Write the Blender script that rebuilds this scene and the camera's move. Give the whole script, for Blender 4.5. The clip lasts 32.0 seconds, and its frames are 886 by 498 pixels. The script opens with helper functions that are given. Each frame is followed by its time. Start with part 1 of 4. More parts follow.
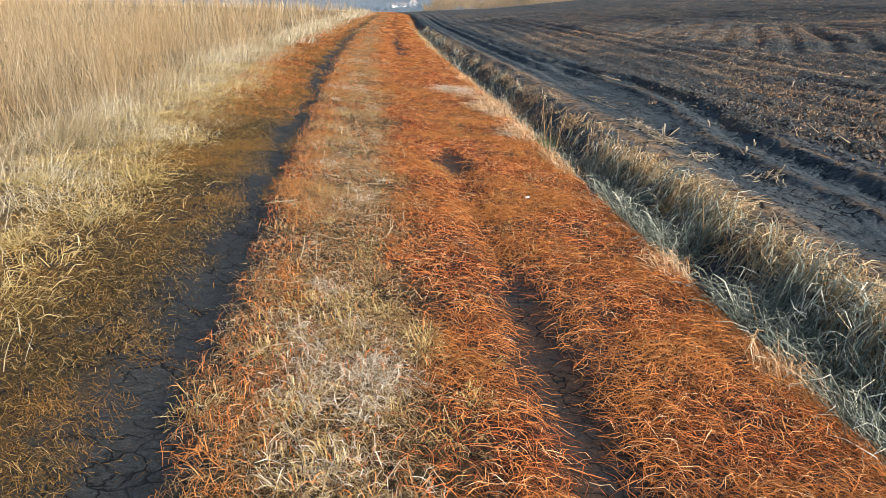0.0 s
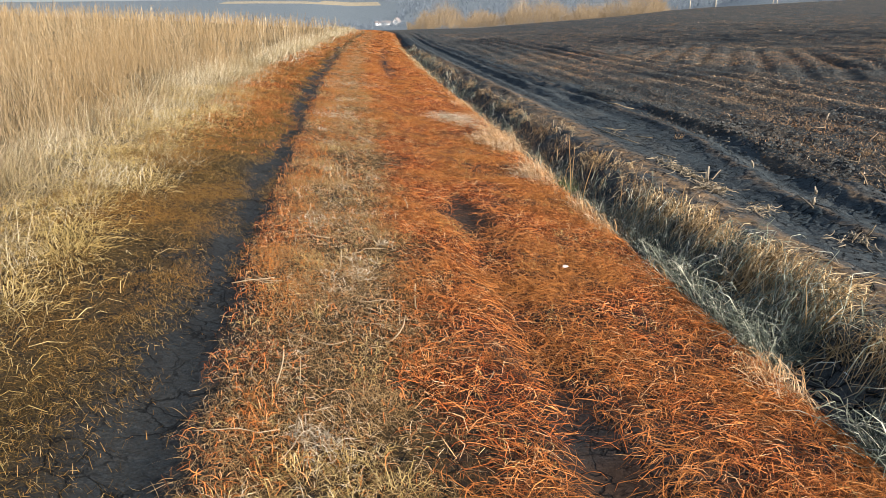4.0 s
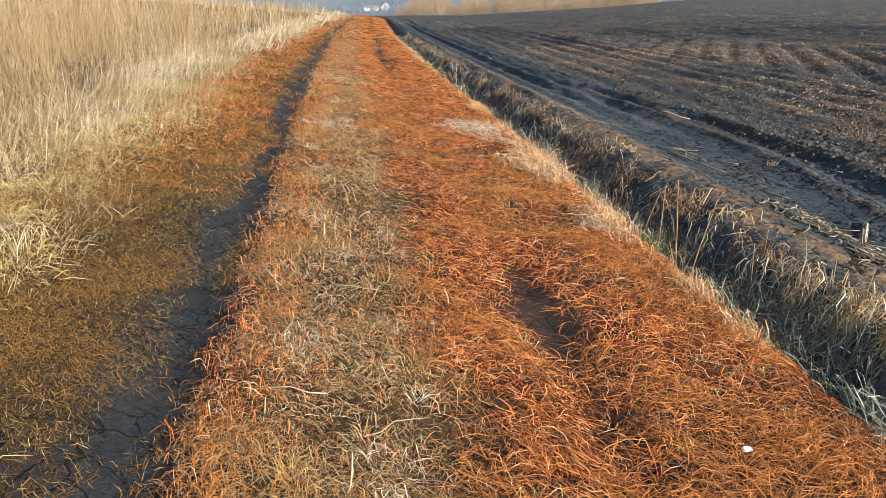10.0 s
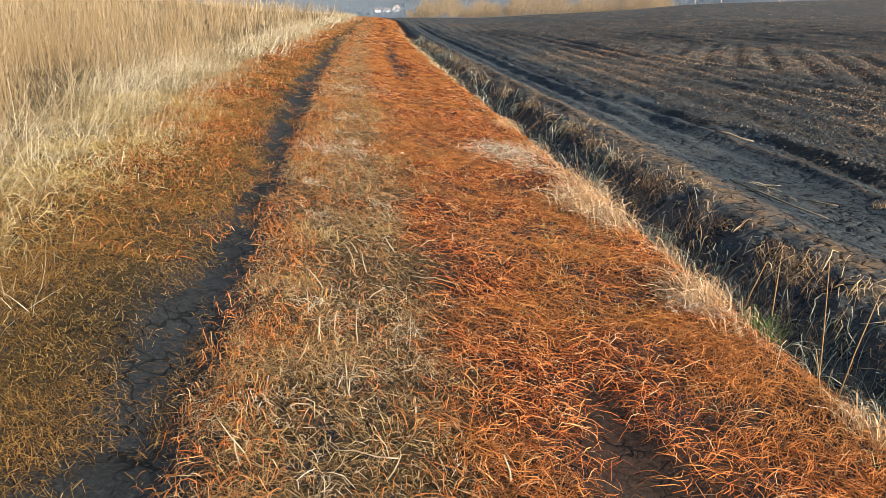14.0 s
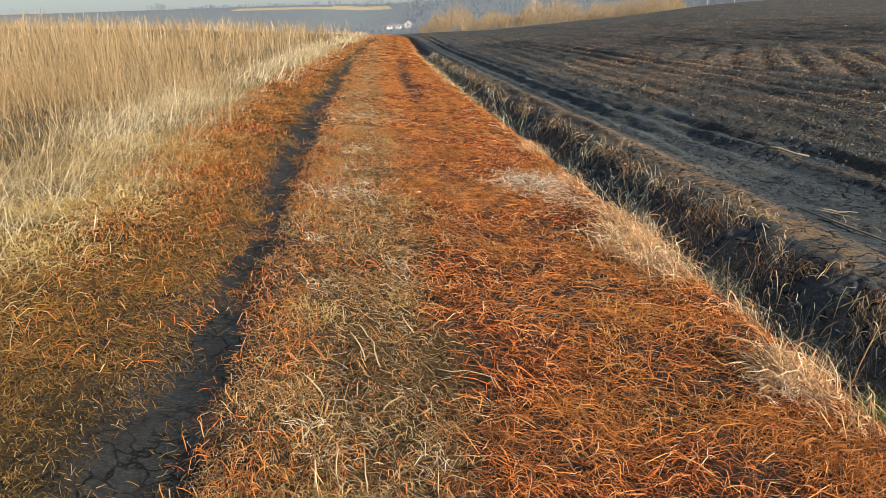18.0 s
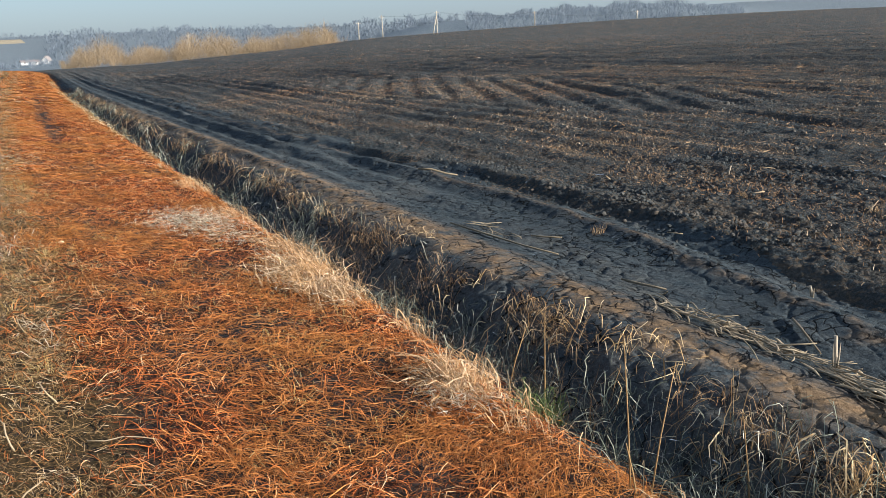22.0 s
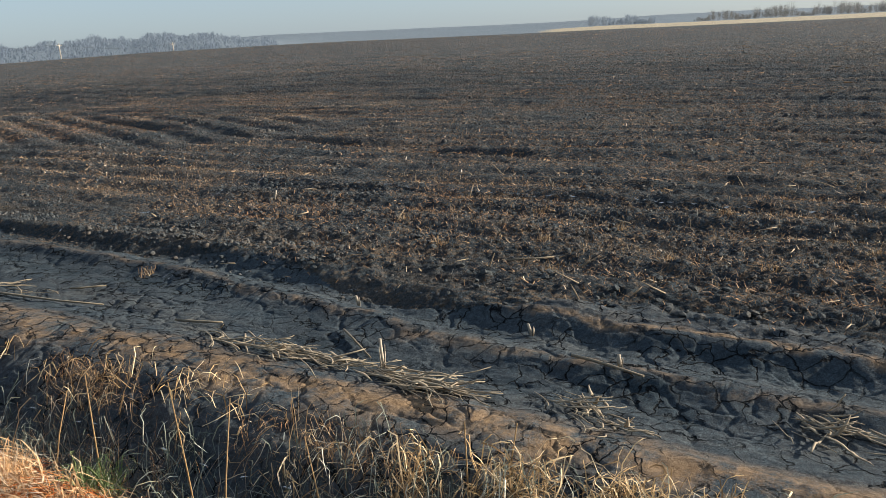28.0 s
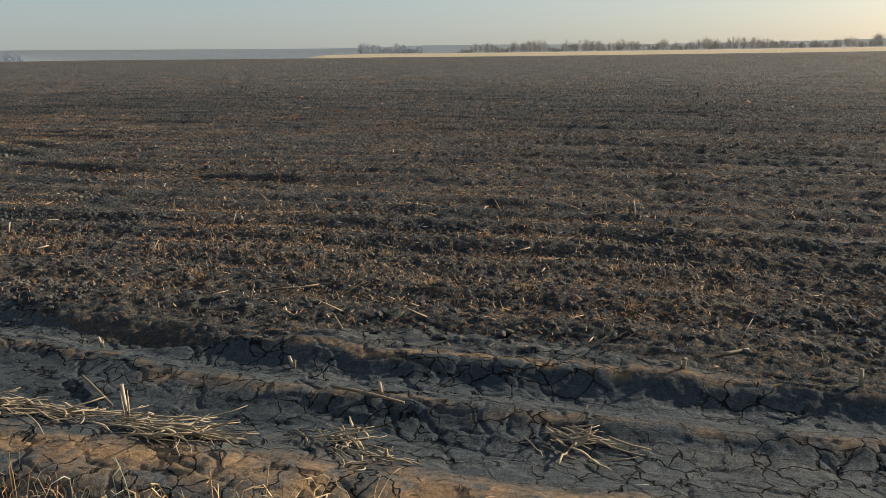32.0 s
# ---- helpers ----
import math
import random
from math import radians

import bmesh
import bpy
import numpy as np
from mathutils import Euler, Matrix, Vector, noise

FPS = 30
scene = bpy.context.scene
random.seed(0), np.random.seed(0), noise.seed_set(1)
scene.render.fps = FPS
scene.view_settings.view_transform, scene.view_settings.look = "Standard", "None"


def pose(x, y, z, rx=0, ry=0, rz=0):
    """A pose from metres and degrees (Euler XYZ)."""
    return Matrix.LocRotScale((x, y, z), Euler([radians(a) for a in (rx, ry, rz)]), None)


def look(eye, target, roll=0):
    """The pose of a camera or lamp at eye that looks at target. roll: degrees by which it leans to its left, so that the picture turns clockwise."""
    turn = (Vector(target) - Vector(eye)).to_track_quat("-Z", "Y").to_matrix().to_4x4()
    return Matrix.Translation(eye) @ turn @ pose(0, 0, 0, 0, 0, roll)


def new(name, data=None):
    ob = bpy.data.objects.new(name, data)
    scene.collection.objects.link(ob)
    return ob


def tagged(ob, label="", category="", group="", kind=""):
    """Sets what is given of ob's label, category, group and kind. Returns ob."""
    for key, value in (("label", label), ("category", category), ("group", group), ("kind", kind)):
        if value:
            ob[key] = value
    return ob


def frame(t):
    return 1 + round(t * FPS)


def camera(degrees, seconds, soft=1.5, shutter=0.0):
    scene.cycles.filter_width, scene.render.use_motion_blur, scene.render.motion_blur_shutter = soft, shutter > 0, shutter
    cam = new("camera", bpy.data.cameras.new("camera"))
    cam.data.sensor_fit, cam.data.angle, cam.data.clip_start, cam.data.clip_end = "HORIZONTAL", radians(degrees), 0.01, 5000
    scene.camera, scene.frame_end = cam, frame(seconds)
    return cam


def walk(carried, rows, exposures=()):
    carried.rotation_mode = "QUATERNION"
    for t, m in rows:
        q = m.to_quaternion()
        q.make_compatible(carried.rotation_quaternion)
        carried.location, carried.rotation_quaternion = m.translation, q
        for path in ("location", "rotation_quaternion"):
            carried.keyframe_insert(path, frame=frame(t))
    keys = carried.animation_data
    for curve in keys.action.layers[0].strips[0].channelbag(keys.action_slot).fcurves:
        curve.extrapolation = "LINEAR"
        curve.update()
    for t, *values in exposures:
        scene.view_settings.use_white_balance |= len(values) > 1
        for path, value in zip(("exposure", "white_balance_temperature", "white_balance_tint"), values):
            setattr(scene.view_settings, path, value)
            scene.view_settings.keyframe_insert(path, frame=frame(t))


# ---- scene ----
cam = camera(57.9, 32.0, soft=0.5)
PATH = [
    (0, (0.631, -6.516, 1.384), (0.7852, -4.6118, 0.7925), -1.75),
    (0.5, (0.608, -6.320, 1.391), (0.7586, -4.4149, 0.8024), -1.58),
    (1, (0.577, -6.101, 1.397), (0.7304, -4.1929, 0.8173), -1.53),
    (1.5, (0.550, -5.913, 1.401), (0.7211, -4.0007, 0.8420), -1.59),
    (2, (0.541, -5.746, 1.397), (0.7253, -3.8315, 0.8485), -1.62),
    (2.5, (0.549, -5.566, 1.391), (0.7370, -3.6514, 0.8450), -1.55),
    (3, (0.554, -5.396, 1.395), (0.7436, -3.4819, 0.8459), -1.43),
    (3.5, (0.539, -5.230, 1.396), (0.7334, -3.3169, 0.8469), -1.15),
    (5.5, (0.518, -4.480, 1.369), (0.7411, -2.5747, 0.8039), -0.32),
    (6, (0.516, -4.284, 1.372), (0.7420, -2.3793, 0.8042), -0.10),
    (6.5, (0.507, -4.044, 1.358), (0.7336, -2.1396, 0.7904), -0.01),
    (7, (0.485, -3.822, 1.367), (0.7127, -1.9182, 0.7987), 0.12),
    (7.5, (0.475, -3.621, 1.371), (0.7044, -1.7181, 0.8010), 0.11),
    (8, (0.471, -3.377, 1.371), (0.7001, -1.4759, 0.7932), 0.09),
    (8.5, (0.455, -3.180, 1.380), (0.6834, -1.2790, 0.8014), 0.14),
    (9, (0.429, -2.953, 1.372), (0.6593, -1.0526, 0.7925), 0.23),
    (9.5, (0.411, -2.723, 1.375), (0.6446, -0.8233, 0.7938), 0.30),
    (10, (0.407, -2.541, 1.379), (0.6455, -0.6419, 0.7980), 0.30),
    (10.5, (0.426, -2.339, 1.369), (0.6640, -0.4400, 0.7885), 0.32),
    (11, (0.434, -2.165, 1.386), (0.6744, -0.2662, 0.8047), 0.34),
    (11.5, (0.437, -1.987, 1.383), (0.6778, -0.0876, 0.8035), 0.36),
    (12, (0.423, -1.764, 1.377), (0.6645, 0.1354, 0.7971), 0.38),
    (12.5, (0.405, -1.573, 1.389), (0.6475, 0.3265, 0.8098), 0.44),
    (13, (0.406, -1.372, 1.370), (0.6475, 0.5271, 0.7926), 0.53),
    (13.5, (0.426, -1.155, 1.368), (0.6545, 0.7462, 0.7909), 0.56),
    (14, (0.433, -0.955, 1.375), (0.6506, 0.9483, 0.7986), 0.68),
    (14.5, (0.430, -0.774, 1.371), (0.6305, 1.1323, 0.8012), 0.63),
    (15, (0.423, -0.573, 1.374), (0.6003, 1.3392, 0.8141), 0.20),
    (15.5, (0.421, -0.404, 1.388), (0.5768, 1.5126, 0.8386), -0.19),
    (17.5, (0.521, -0.059, 1.426), (0.6430, 1.8643, 0.8903), -1.89),
    (18, (0.509, -0.025, 1.424), (0.6744, 1.8918, 0.8790), -2.26),
    (18.5, (0.513, -0.001, 1.421), (0.7549, 1.9026, 0.8572), -2.30),
    (19, (0.524, 0.016, 1.417), (0.8681, 1.9014, 0.8451), -2.26),
    (19.5, (0.550, 0.029, 1.409), (1.0114, 1.8914, 0.8436), -2.23),
    (20, (0.571, 0.053, 1.399), (1.1512, 1.8862, 0.8488), -2.17),
    (20.5, (0.583, 0.057, 1.394), (1.2695, 1.8603, 0.8673), -2.11),
    (21, (0.598, 0.068, 1.393), (1.3725, 1.8392, 0.8815), -2.13),
    (21.5, (0.620, 0.071, 1.391), (1.4688, 1.8105, 0.8879), -2.28),
    (22, (0.637, 0.069, 1.389), (1.5543, 1.7744, 0.8897), -2.37),
    (22.5, (0.657, 0.079, 1.387), (1.6418, 1.7474, 0.8909), -2.51),
    (23, (0.670, 0.084, 1.389), (1.7255, 1.7103, 0.8984), -2.66),
    (23.5, (0.681, 0.090, 1.386), (1.8086, 1.6697, 0.9039), -2.72),
    (24, (0.693, 0.093, 1.383), (1.8934, 1.6212, 0.9112), -2.88),
    (24.5, (0.705, 0.094, 1.384), (1.9781, 1.5640, 0.9192), -2.97),
    (25, (0.716, 0.097, 1.380), (2.0635, 1.5027, 0.9229), -2.88),
    (25.5, (0.736, 0.104, 1.375), (2.1511, 1.4426, 0.9221), -2.91),
    (27.5, (0.784, 0.066, 1.371), (2.4097, 1.1310, 0.8996), -3.14),
    (28, (0.804, 0.056, 1.370), (2.4738, 1.0482, 0.8920), -3.24),
    (28.5, (0.827, 0.049, 1.369), (2.5377, 0.9669, 0.8838), -3.34),
    (29, (0.850, 0.044, 1.364), (2.5986, 0.8869, 0.8766), -3.39),
    (29.5, (0.865, 0.039, 1.365), (2.6461, 0.8142, 0.8793), -3.29),
    (30, (0.883, 0.031, 1.365), (2.6925, 0.7449, 0.8884), -2.92),
    (30.5, (0.892, 0.019, 1.362), (2.7277, 0.6715, 0.9012), -2.48),
    (31, (0.902, 0.012, 1.362), (2.7611, 0.6032, 0.9129), -1.91),
    (31.5, (0.921, 0.002, 1.356), (2.7995, 0.5386, 0.9164), -1.58),
    (32, (0.934, -0.008, 1.362), (2.8249, 0.4808, 0.9215), -1.47),
]
walk(cam, [(t, look(eye, target, roll)) for t, eye, target, roll in PATH],
     [(0, 1.43, 6100, 10), (2, 1.29, 6300, 10), (5, 1.44, 6500, 10), (9, 1.58, 6350, 10), (11, 1.48, 6350, 10), (13, 1.46, 6500, 10), (15, 1.38, 6700, 10), (18, 1.27, 7000, 10),
      (20, 1.44, 6600, 10), (22, 1.36, 6150, 8), (23.5, 1.35, 6050, 5), (25, 1.33, 6200, 6), (29, 1.37, 6450, 9), (31, 1.28, 6550, 10), (32, 1.14, 7300, 10)])

# ---- world and sun ----
SUN_AZ, SUN_EL = 140.0, 17.0        # degrees from +y towards +x, and above the horizon
world = bpy.data.worlds.new("sky")
scene.world = world
world.use_nodes = True
wn = world.node_tree
sky = wn.nodes.new("ShaderNodeTexSky")
sky.sky_type, sky.sun_disc = "NISHITA", False
sky.sun_elevation, sky.sun_rotation = radians(SUN_EL), radians(SUN_AZ)
sky.air_density, sky.dust_density, sky.ozone_density, sky.altitude = 1.0, 2.0, 3.0, 150.0
veil = wn.nodes.new("ShaderNodeMix")       # thin winter haze over the clear sky
veil.data_type = "RGBA"
veil.inputs[0].default_value = 0.42
veil.inputs[7].default_value = (3.9, 4.65, 5.6, 1)
wn.links.new(sky.outputs[0], veil.inputs[6])
wn.links.new(veil.outputs[2], wn.nodes["Background"].inputs[0])
wn.nodes["Background"].inputs[1].default_value = 0.0605
lamp = bpy.data.lights.new("sun", "SUN")
lamp.energy, lamp.angle, lamp.color = 4.9, radians(1.0), (1.0, 0.905, 0.78)
sun = new("sun", lamp)
sun.matrix_world = look((0, 0, 0), (-math.sin(radians(SUN_AZ)) * math.cos(radians(SUN_EL)),
                                    -math.cos(radians(SUN_AZ)) * math.cos(radians(SUN_EL)), -math.sin(radians(SUN_EL))))

# ---- materials ----
RNG = np.random.default_rng(7)


def material(name, rough=0.85, spec=0.25):
    m = bpy.data.materials.new(name)
    m.use_nodes = True
    b = m.node_tree.nodes["Principled BSDF"]
    b.inputs["Roughness"].default_value = rough
    b.inputs["Specular IOR Level"].default_value = spec
    return m, m.node_tree, b


def ramp(nt, stops, source):
    r = nt.nodes.new("ShaderNodeValToRGB")
    e = r.color_ramp.elements
    while len(e) < len(stops):
        e.new(0.5)
    for el, (p, c) in zip(e, stops):
        el.position, el.color = p, (*c, 1)
    nt.links.new(source, r.inputs[0])
    return r.outputs[0]


def noise_node(nt, scale, detail=6.0, rough=0.6, stretch=None):
    tc = nt.nodes.new("ShaderNodeNewGeometry")
    src = tc.outputs["Position"]
    if stretch:
        mp = nt.nodes.new("ShaderNodeMapping")
        mp.inputs["Scale"].default_value = stretch
        nt.links.new(src, mp.inputs[0])
        src = mp.outputs[0]
    n = nt.nodes.new("ShaderNodeTexNoise")
    n.inputs["Scale"].default_value, n.inputs["Detail"].default_value = scale, detail
    n.inputs["Roughness"].default_value = rough
    nt.links.new(src, n.inputs["Vector"])
    return n.outputs["Fac"]


def mixed(nt, fac, a, b, mode="MIX"):
    m = nt.nodes.new("ShaderNodeMix")
    m.data_type, m.blend_type = "RGBA", mode
    for sock, v in ((m.inputs[0], fac), (m.inputs[6], a), (m.inputs[7], b)):
        if isinstance(v, (int, float)):
            sock.default_value = v
        elif isinstance(v, tuple):
            sock.default_value = (*v, 1)
        else:
            nt.links.new(v, sock)
    return m.outputs[2]


def bumped(nt, b, height, strength, distance, before=None):
    n = nt.nodes.new("ShaderNodeBump")
    n.inputs["Strength"].default_value, n.inputs["Distance"].default_value = strength, distance
    nt.links.new(height, n.inputs["Height"])
    if before:
        nt.links.new(before, n.inputs["Normal"])
    nt.links.new(n.outputs[0], b.inputs["Normal"])
    return n.outputs[0]


def soil(name, dark, mid, dry, dry_from=0.55, grain=0.02, rough=0.9, crack=0.0, crack_scale=6.0, stretch=None, rows=0.0, crests=False, lump=0.0, dry_side=None, sheen=0.06, crumbs=None, litter=None):
    """Earth: large drying patches, fine grain, a crumbly relief and, for clay, shrinkage cracks."""
    m, nt, b = material(name, rough, sheen)
    big = ramp(nt, [(0.3, dark), (0.5, mid), (dry_from + 0.15, dry)], noise_node(nt, 1.7, 8, 0.65, stretch))
    fine = ramp(nt, [(0.3, (0.5, 0.5, 0.5)), (0.7, (1.4, 1.39, 1.37))], noise_node(nt, 34, 6, 0.75))
    col = mixed(nt, 1.0, big, fine, "MULTIPLY")
    speck = ramp(nt, [(0.34, (0.6, 0.6, 0.62)), (0.52, (1.0, 1.0, 1.0)), (0.72, (1.62, 1.6, 1.56))], noise_node(nt, 130, 3, 0.7))
    col = mixed(nt, 1.0, col, speck, "MULTIPLY")
    n0 = None
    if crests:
        # dried brown crowns of the berm and of the two wheel ridges, which swing out past y = 1
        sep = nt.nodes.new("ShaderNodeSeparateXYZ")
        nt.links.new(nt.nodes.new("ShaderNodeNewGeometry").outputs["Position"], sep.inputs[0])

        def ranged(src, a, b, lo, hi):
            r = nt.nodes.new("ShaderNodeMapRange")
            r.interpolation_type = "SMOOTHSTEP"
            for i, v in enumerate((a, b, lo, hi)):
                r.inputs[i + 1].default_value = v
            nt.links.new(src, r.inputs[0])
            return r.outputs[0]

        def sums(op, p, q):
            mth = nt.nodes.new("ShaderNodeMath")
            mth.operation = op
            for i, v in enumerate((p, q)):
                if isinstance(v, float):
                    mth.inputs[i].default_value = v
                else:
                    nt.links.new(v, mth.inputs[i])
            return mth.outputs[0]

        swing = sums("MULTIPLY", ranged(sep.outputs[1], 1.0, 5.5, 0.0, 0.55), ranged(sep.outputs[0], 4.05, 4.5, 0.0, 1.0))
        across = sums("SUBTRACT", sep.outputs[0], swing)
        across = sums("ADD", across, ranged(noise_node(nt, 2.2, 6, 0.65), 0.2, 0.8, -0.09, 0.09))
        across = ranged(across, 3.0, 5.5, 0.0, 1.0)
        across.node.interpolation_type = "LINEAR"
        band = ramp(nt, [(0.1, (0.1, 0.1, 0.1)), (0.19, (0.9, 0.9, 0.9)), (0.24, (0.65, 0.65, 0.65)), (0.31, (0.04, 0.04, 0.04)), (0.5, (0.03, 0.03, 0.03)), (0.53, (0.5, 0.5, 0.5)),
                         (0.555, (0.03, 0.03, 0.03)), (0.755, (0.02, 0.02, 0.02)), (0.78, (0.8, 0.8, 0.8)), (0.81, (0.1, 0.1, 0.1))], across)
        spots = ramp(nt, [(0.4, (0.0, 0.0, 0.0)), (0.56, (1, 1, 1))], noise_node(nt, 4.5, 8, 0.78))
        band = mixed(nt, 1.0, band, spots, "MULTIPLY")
        # low sun's warmth on the crests is painted into this brown too
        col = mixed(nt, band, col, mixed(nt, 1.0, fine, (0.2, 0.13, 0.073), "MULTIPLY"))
    if crumbs:
        # dried crumbs and chaff, thick in some places and thin in others
        bits = ramp(nt, [(0.5, (0, 0, 0)), (0.58, (1, 1, 1))], noise_node(nt, 20, 4, 0.7))
        thick = ramp(nt, [(0.38, (0.12, 0.12, 0.12)), (0.6, (1, 1, 1))], noise_node(nt, 0.8, 6, 0.7))
        col = mixed(nt, mixed(nt, 1.0, bits, thick, "MULTIPLY"), col, mixed(nt, 1.0, fine, crumbs, "MULTIPLY"))
    if dry_side:
        # the higher side of the track has dried to a brown crust
        sep = nt.nodes.new("ShaderNodeSeparateXYZ")
        nt.links.new(nt.nodes.new("ShaderNodeNewGeometry").outputs["Position"], sep.inputs[0])
        side = ramp(nt, [(0.45, (0, 0, 0)), (0.75, (1, 1, 1))], sep.outputs[0])
        crust = ramp(nt, [(0.36, (0.25, 0.25, 0.25)), (0.55, (1, 1, 1))], noise_node(nt, 2.6, 6, 0.65))
        col = mixed(nt, mixed(nt, 1.0, side, crust, "MULTIPLY"), col, mixed(nt, 1.0, fine, dry_side, "MULTIPLY"))
    if litter:
        # rotted moss and chaff lying on the verge and on the strip between the ruts
        sep = nt.nodes.new("ShaderNodeSeparateXYZ")
        nt.links.new(nt.nodes.new("ShaderNodeNewGeometry").outputs["Position"], sep.inputs[0])
        span = nt.nodes.new("ShaderNodeMapRange")
        span.inputs[1].default_value, span.inputs[2].default_value = -2.0, 2.0
        nt.links.new(sep.outputs[0], span.inputs[0])
        bed = ramp(nt, [(0.32, (1, 1, 1)), (0.39, (0.15, 0.15, 0.15)), (0.46, (0.1, 0.1, 0.1)), (0.53, (1, 1, 1)), (0.7, (1, 1, 1)), (0.76, (0, 0, 0))], span.outputs[0])
        torn = ramp(nt, [(0.36, (0, 0, 0)), (0.48, (1, 1, 1))], noise_node(nt, 5.0, 8, 0.75))
        tint = ramp(nt, [(0.35, (0.35, 0.34, 0.3)), (0.5, (1, 1, 1)), (0.68, (2.3, 1.9, 1.5))], noise_node(nt, 75, 5, 0.75))
        col = mixed(nt, mixed(nt, 1.0, bed, torn, "MULTIPLY"), col, mixed(nt, 1.0, tint, litter, "MULTIPLY"))
    if rows:
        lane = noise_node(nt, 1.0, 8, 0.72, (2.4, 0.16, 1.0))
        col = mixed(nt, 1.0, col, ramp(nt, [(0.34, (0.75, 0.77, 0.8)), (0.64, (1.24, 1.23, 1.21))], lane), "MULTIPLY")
        n0 = bumped(nt, b, lane, 1.0, rows)
    if lump:
        n0 = bumped(nt, b, noise_node(nt, 9, 5, 0.7), 1.0, lump, n0)
    n1 = bumped(nt, b, noise_node(nt, 26, 9, 0.75), 1.0, grain, n0)
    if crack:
        # shrinkage cracks between clay plates, closed in places; the gaps' shade is painted near-black
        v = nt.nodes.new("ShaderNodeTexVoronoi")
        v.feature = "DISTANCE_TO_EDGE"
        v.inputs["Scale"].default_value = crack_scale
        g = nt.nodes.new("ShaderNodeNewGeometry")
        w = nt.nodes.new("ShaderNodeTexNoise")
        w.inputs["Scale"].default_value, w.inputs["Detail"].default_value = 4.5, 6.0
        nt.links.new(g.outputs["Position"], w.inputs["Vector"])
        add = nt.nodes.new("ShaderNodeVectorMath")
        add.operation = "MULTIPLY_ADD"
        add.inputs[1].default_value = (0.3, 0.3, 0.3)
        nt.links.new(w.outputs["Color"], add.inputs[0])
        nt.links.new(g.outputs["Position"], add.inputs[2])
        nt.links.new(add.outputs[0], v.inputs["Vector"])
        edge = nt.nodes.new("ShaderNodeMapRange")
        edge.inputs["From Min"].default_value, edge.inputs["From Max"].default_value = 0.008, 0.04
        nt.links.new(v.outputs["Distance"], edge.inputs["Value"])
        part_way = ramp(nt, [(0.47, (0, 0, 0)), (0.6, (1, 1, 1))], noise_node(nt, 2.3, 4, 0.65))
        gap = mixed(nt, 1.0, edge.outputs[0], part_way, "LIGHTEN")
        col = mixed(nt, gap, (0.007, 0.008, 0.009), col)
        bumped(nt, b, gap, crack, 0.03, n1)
    nt.links.new(col, b.inputs["Base Color"])
    return m


def straw(name, stops, patch=None, patch_scale=0.8, rough=0.75, glow=0.25, stretch=None):
    """Dry blades: a colour a blade, patches over the ground, and light through the blade."""
    m, nt, b = material(name, rough, 0.2)
    g = nt.nodes.new("ShaderNodeNewGeometry")
    col = ramp(nt, stops, g.outputs["Random Per Island"])
    if patch:
        f = ramp(nt, [(0.42, (0, 0, 0)), (0.6, (1, 1, 1))], noise_node(nt, patch_scale, 4, 0.6, stretch))
        col = mixed(nt, f, col, mixed(nt, 0.8, col, patch))
    nt.links.new(col, b.inputs["Base Color"])
    tr = nt.nodes.new("ShaderNodeBsdfTranslucent")
    nt.links.new(col, tr.inputs[0])
    mx = nt.nodes.new("ShaderNodeMixShader")
    mx.inputs[0].default_value = glow
    nt.links.new(b.outputs[0], mx.inputs[1])
    nt.links.new(tr.outputs[0], mx.inputs[2])
    nt.links.new(mx.outputs[0], nt.nodes["Material Output"].inputs[0])
    return m


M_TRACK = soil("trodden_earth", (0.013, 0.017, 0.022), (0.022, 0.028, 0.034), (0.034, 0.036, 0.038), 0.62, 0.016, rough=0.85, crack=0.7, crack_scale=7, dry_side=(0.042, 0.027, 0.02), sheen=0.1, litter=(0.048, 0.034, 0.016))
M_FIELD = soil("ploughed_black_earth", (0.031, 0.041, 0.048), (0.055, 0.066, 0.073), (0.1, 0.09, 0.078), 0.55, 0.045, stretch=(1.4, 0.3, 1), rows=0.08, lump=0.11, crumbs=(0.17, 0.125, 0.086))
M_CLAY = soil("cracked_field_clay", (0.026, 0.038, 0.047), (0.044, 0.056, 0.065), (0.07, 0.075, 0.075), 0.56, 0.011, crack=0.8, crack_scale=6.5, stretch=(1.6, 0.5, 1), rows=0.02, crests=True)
M_MEADOW = soil("meadow_earth", (0.05, 0.04, 0.02), (0.12, 0.09, 0.05), (0.2, 0.15, 0.08))
M_STUBBLE = soil("stubble_field", (0.33, 0.275, 0.19), (0.38, 0.32, 0.225), (0.43, 0.37, 0.265))
# the haze of distance is painted into this pale blue-grey
M_HILL = soil("hazed_hillside", (0.13, 0.162, 0.19), (0.158, 0.19, 0.218), (0.195, 0.215, 0.225))
M_CLOD = soil("earth_clod", (0.043, 0.051, 0.055), (0.066, 0.07, 0.07), (0.115, 0.09, 0.07), 0.6, 0.01)
M_RUST = straw("rust_grass", [(0, (0.022, 0.008, 0.005)), (0.33, (0.075, 0.023, 0.01)), (0.48, (0.30, 0.077, 0.021)), (0.7, (0.64, 0.18, 0.044)), (0.92, (0.85, 0.37, 0.12)), (1, (0.78, 0.56, 0.35))],
               (0.44, 0.18, 0.048), 0.8)
M_STRIP = straw("worn_strip_grass", [(0, (0.025, 0.018, 0.012)), (0.3, (0.06, 0.04, 0.022)), (0.5, (0.26, 0.155, 0.06)), (0.8, (0.49, 0.32, 0.15)), (1, (0.80, 0.65, 0.47))],
                (0.37, 0.232, 0.105), 1.3)
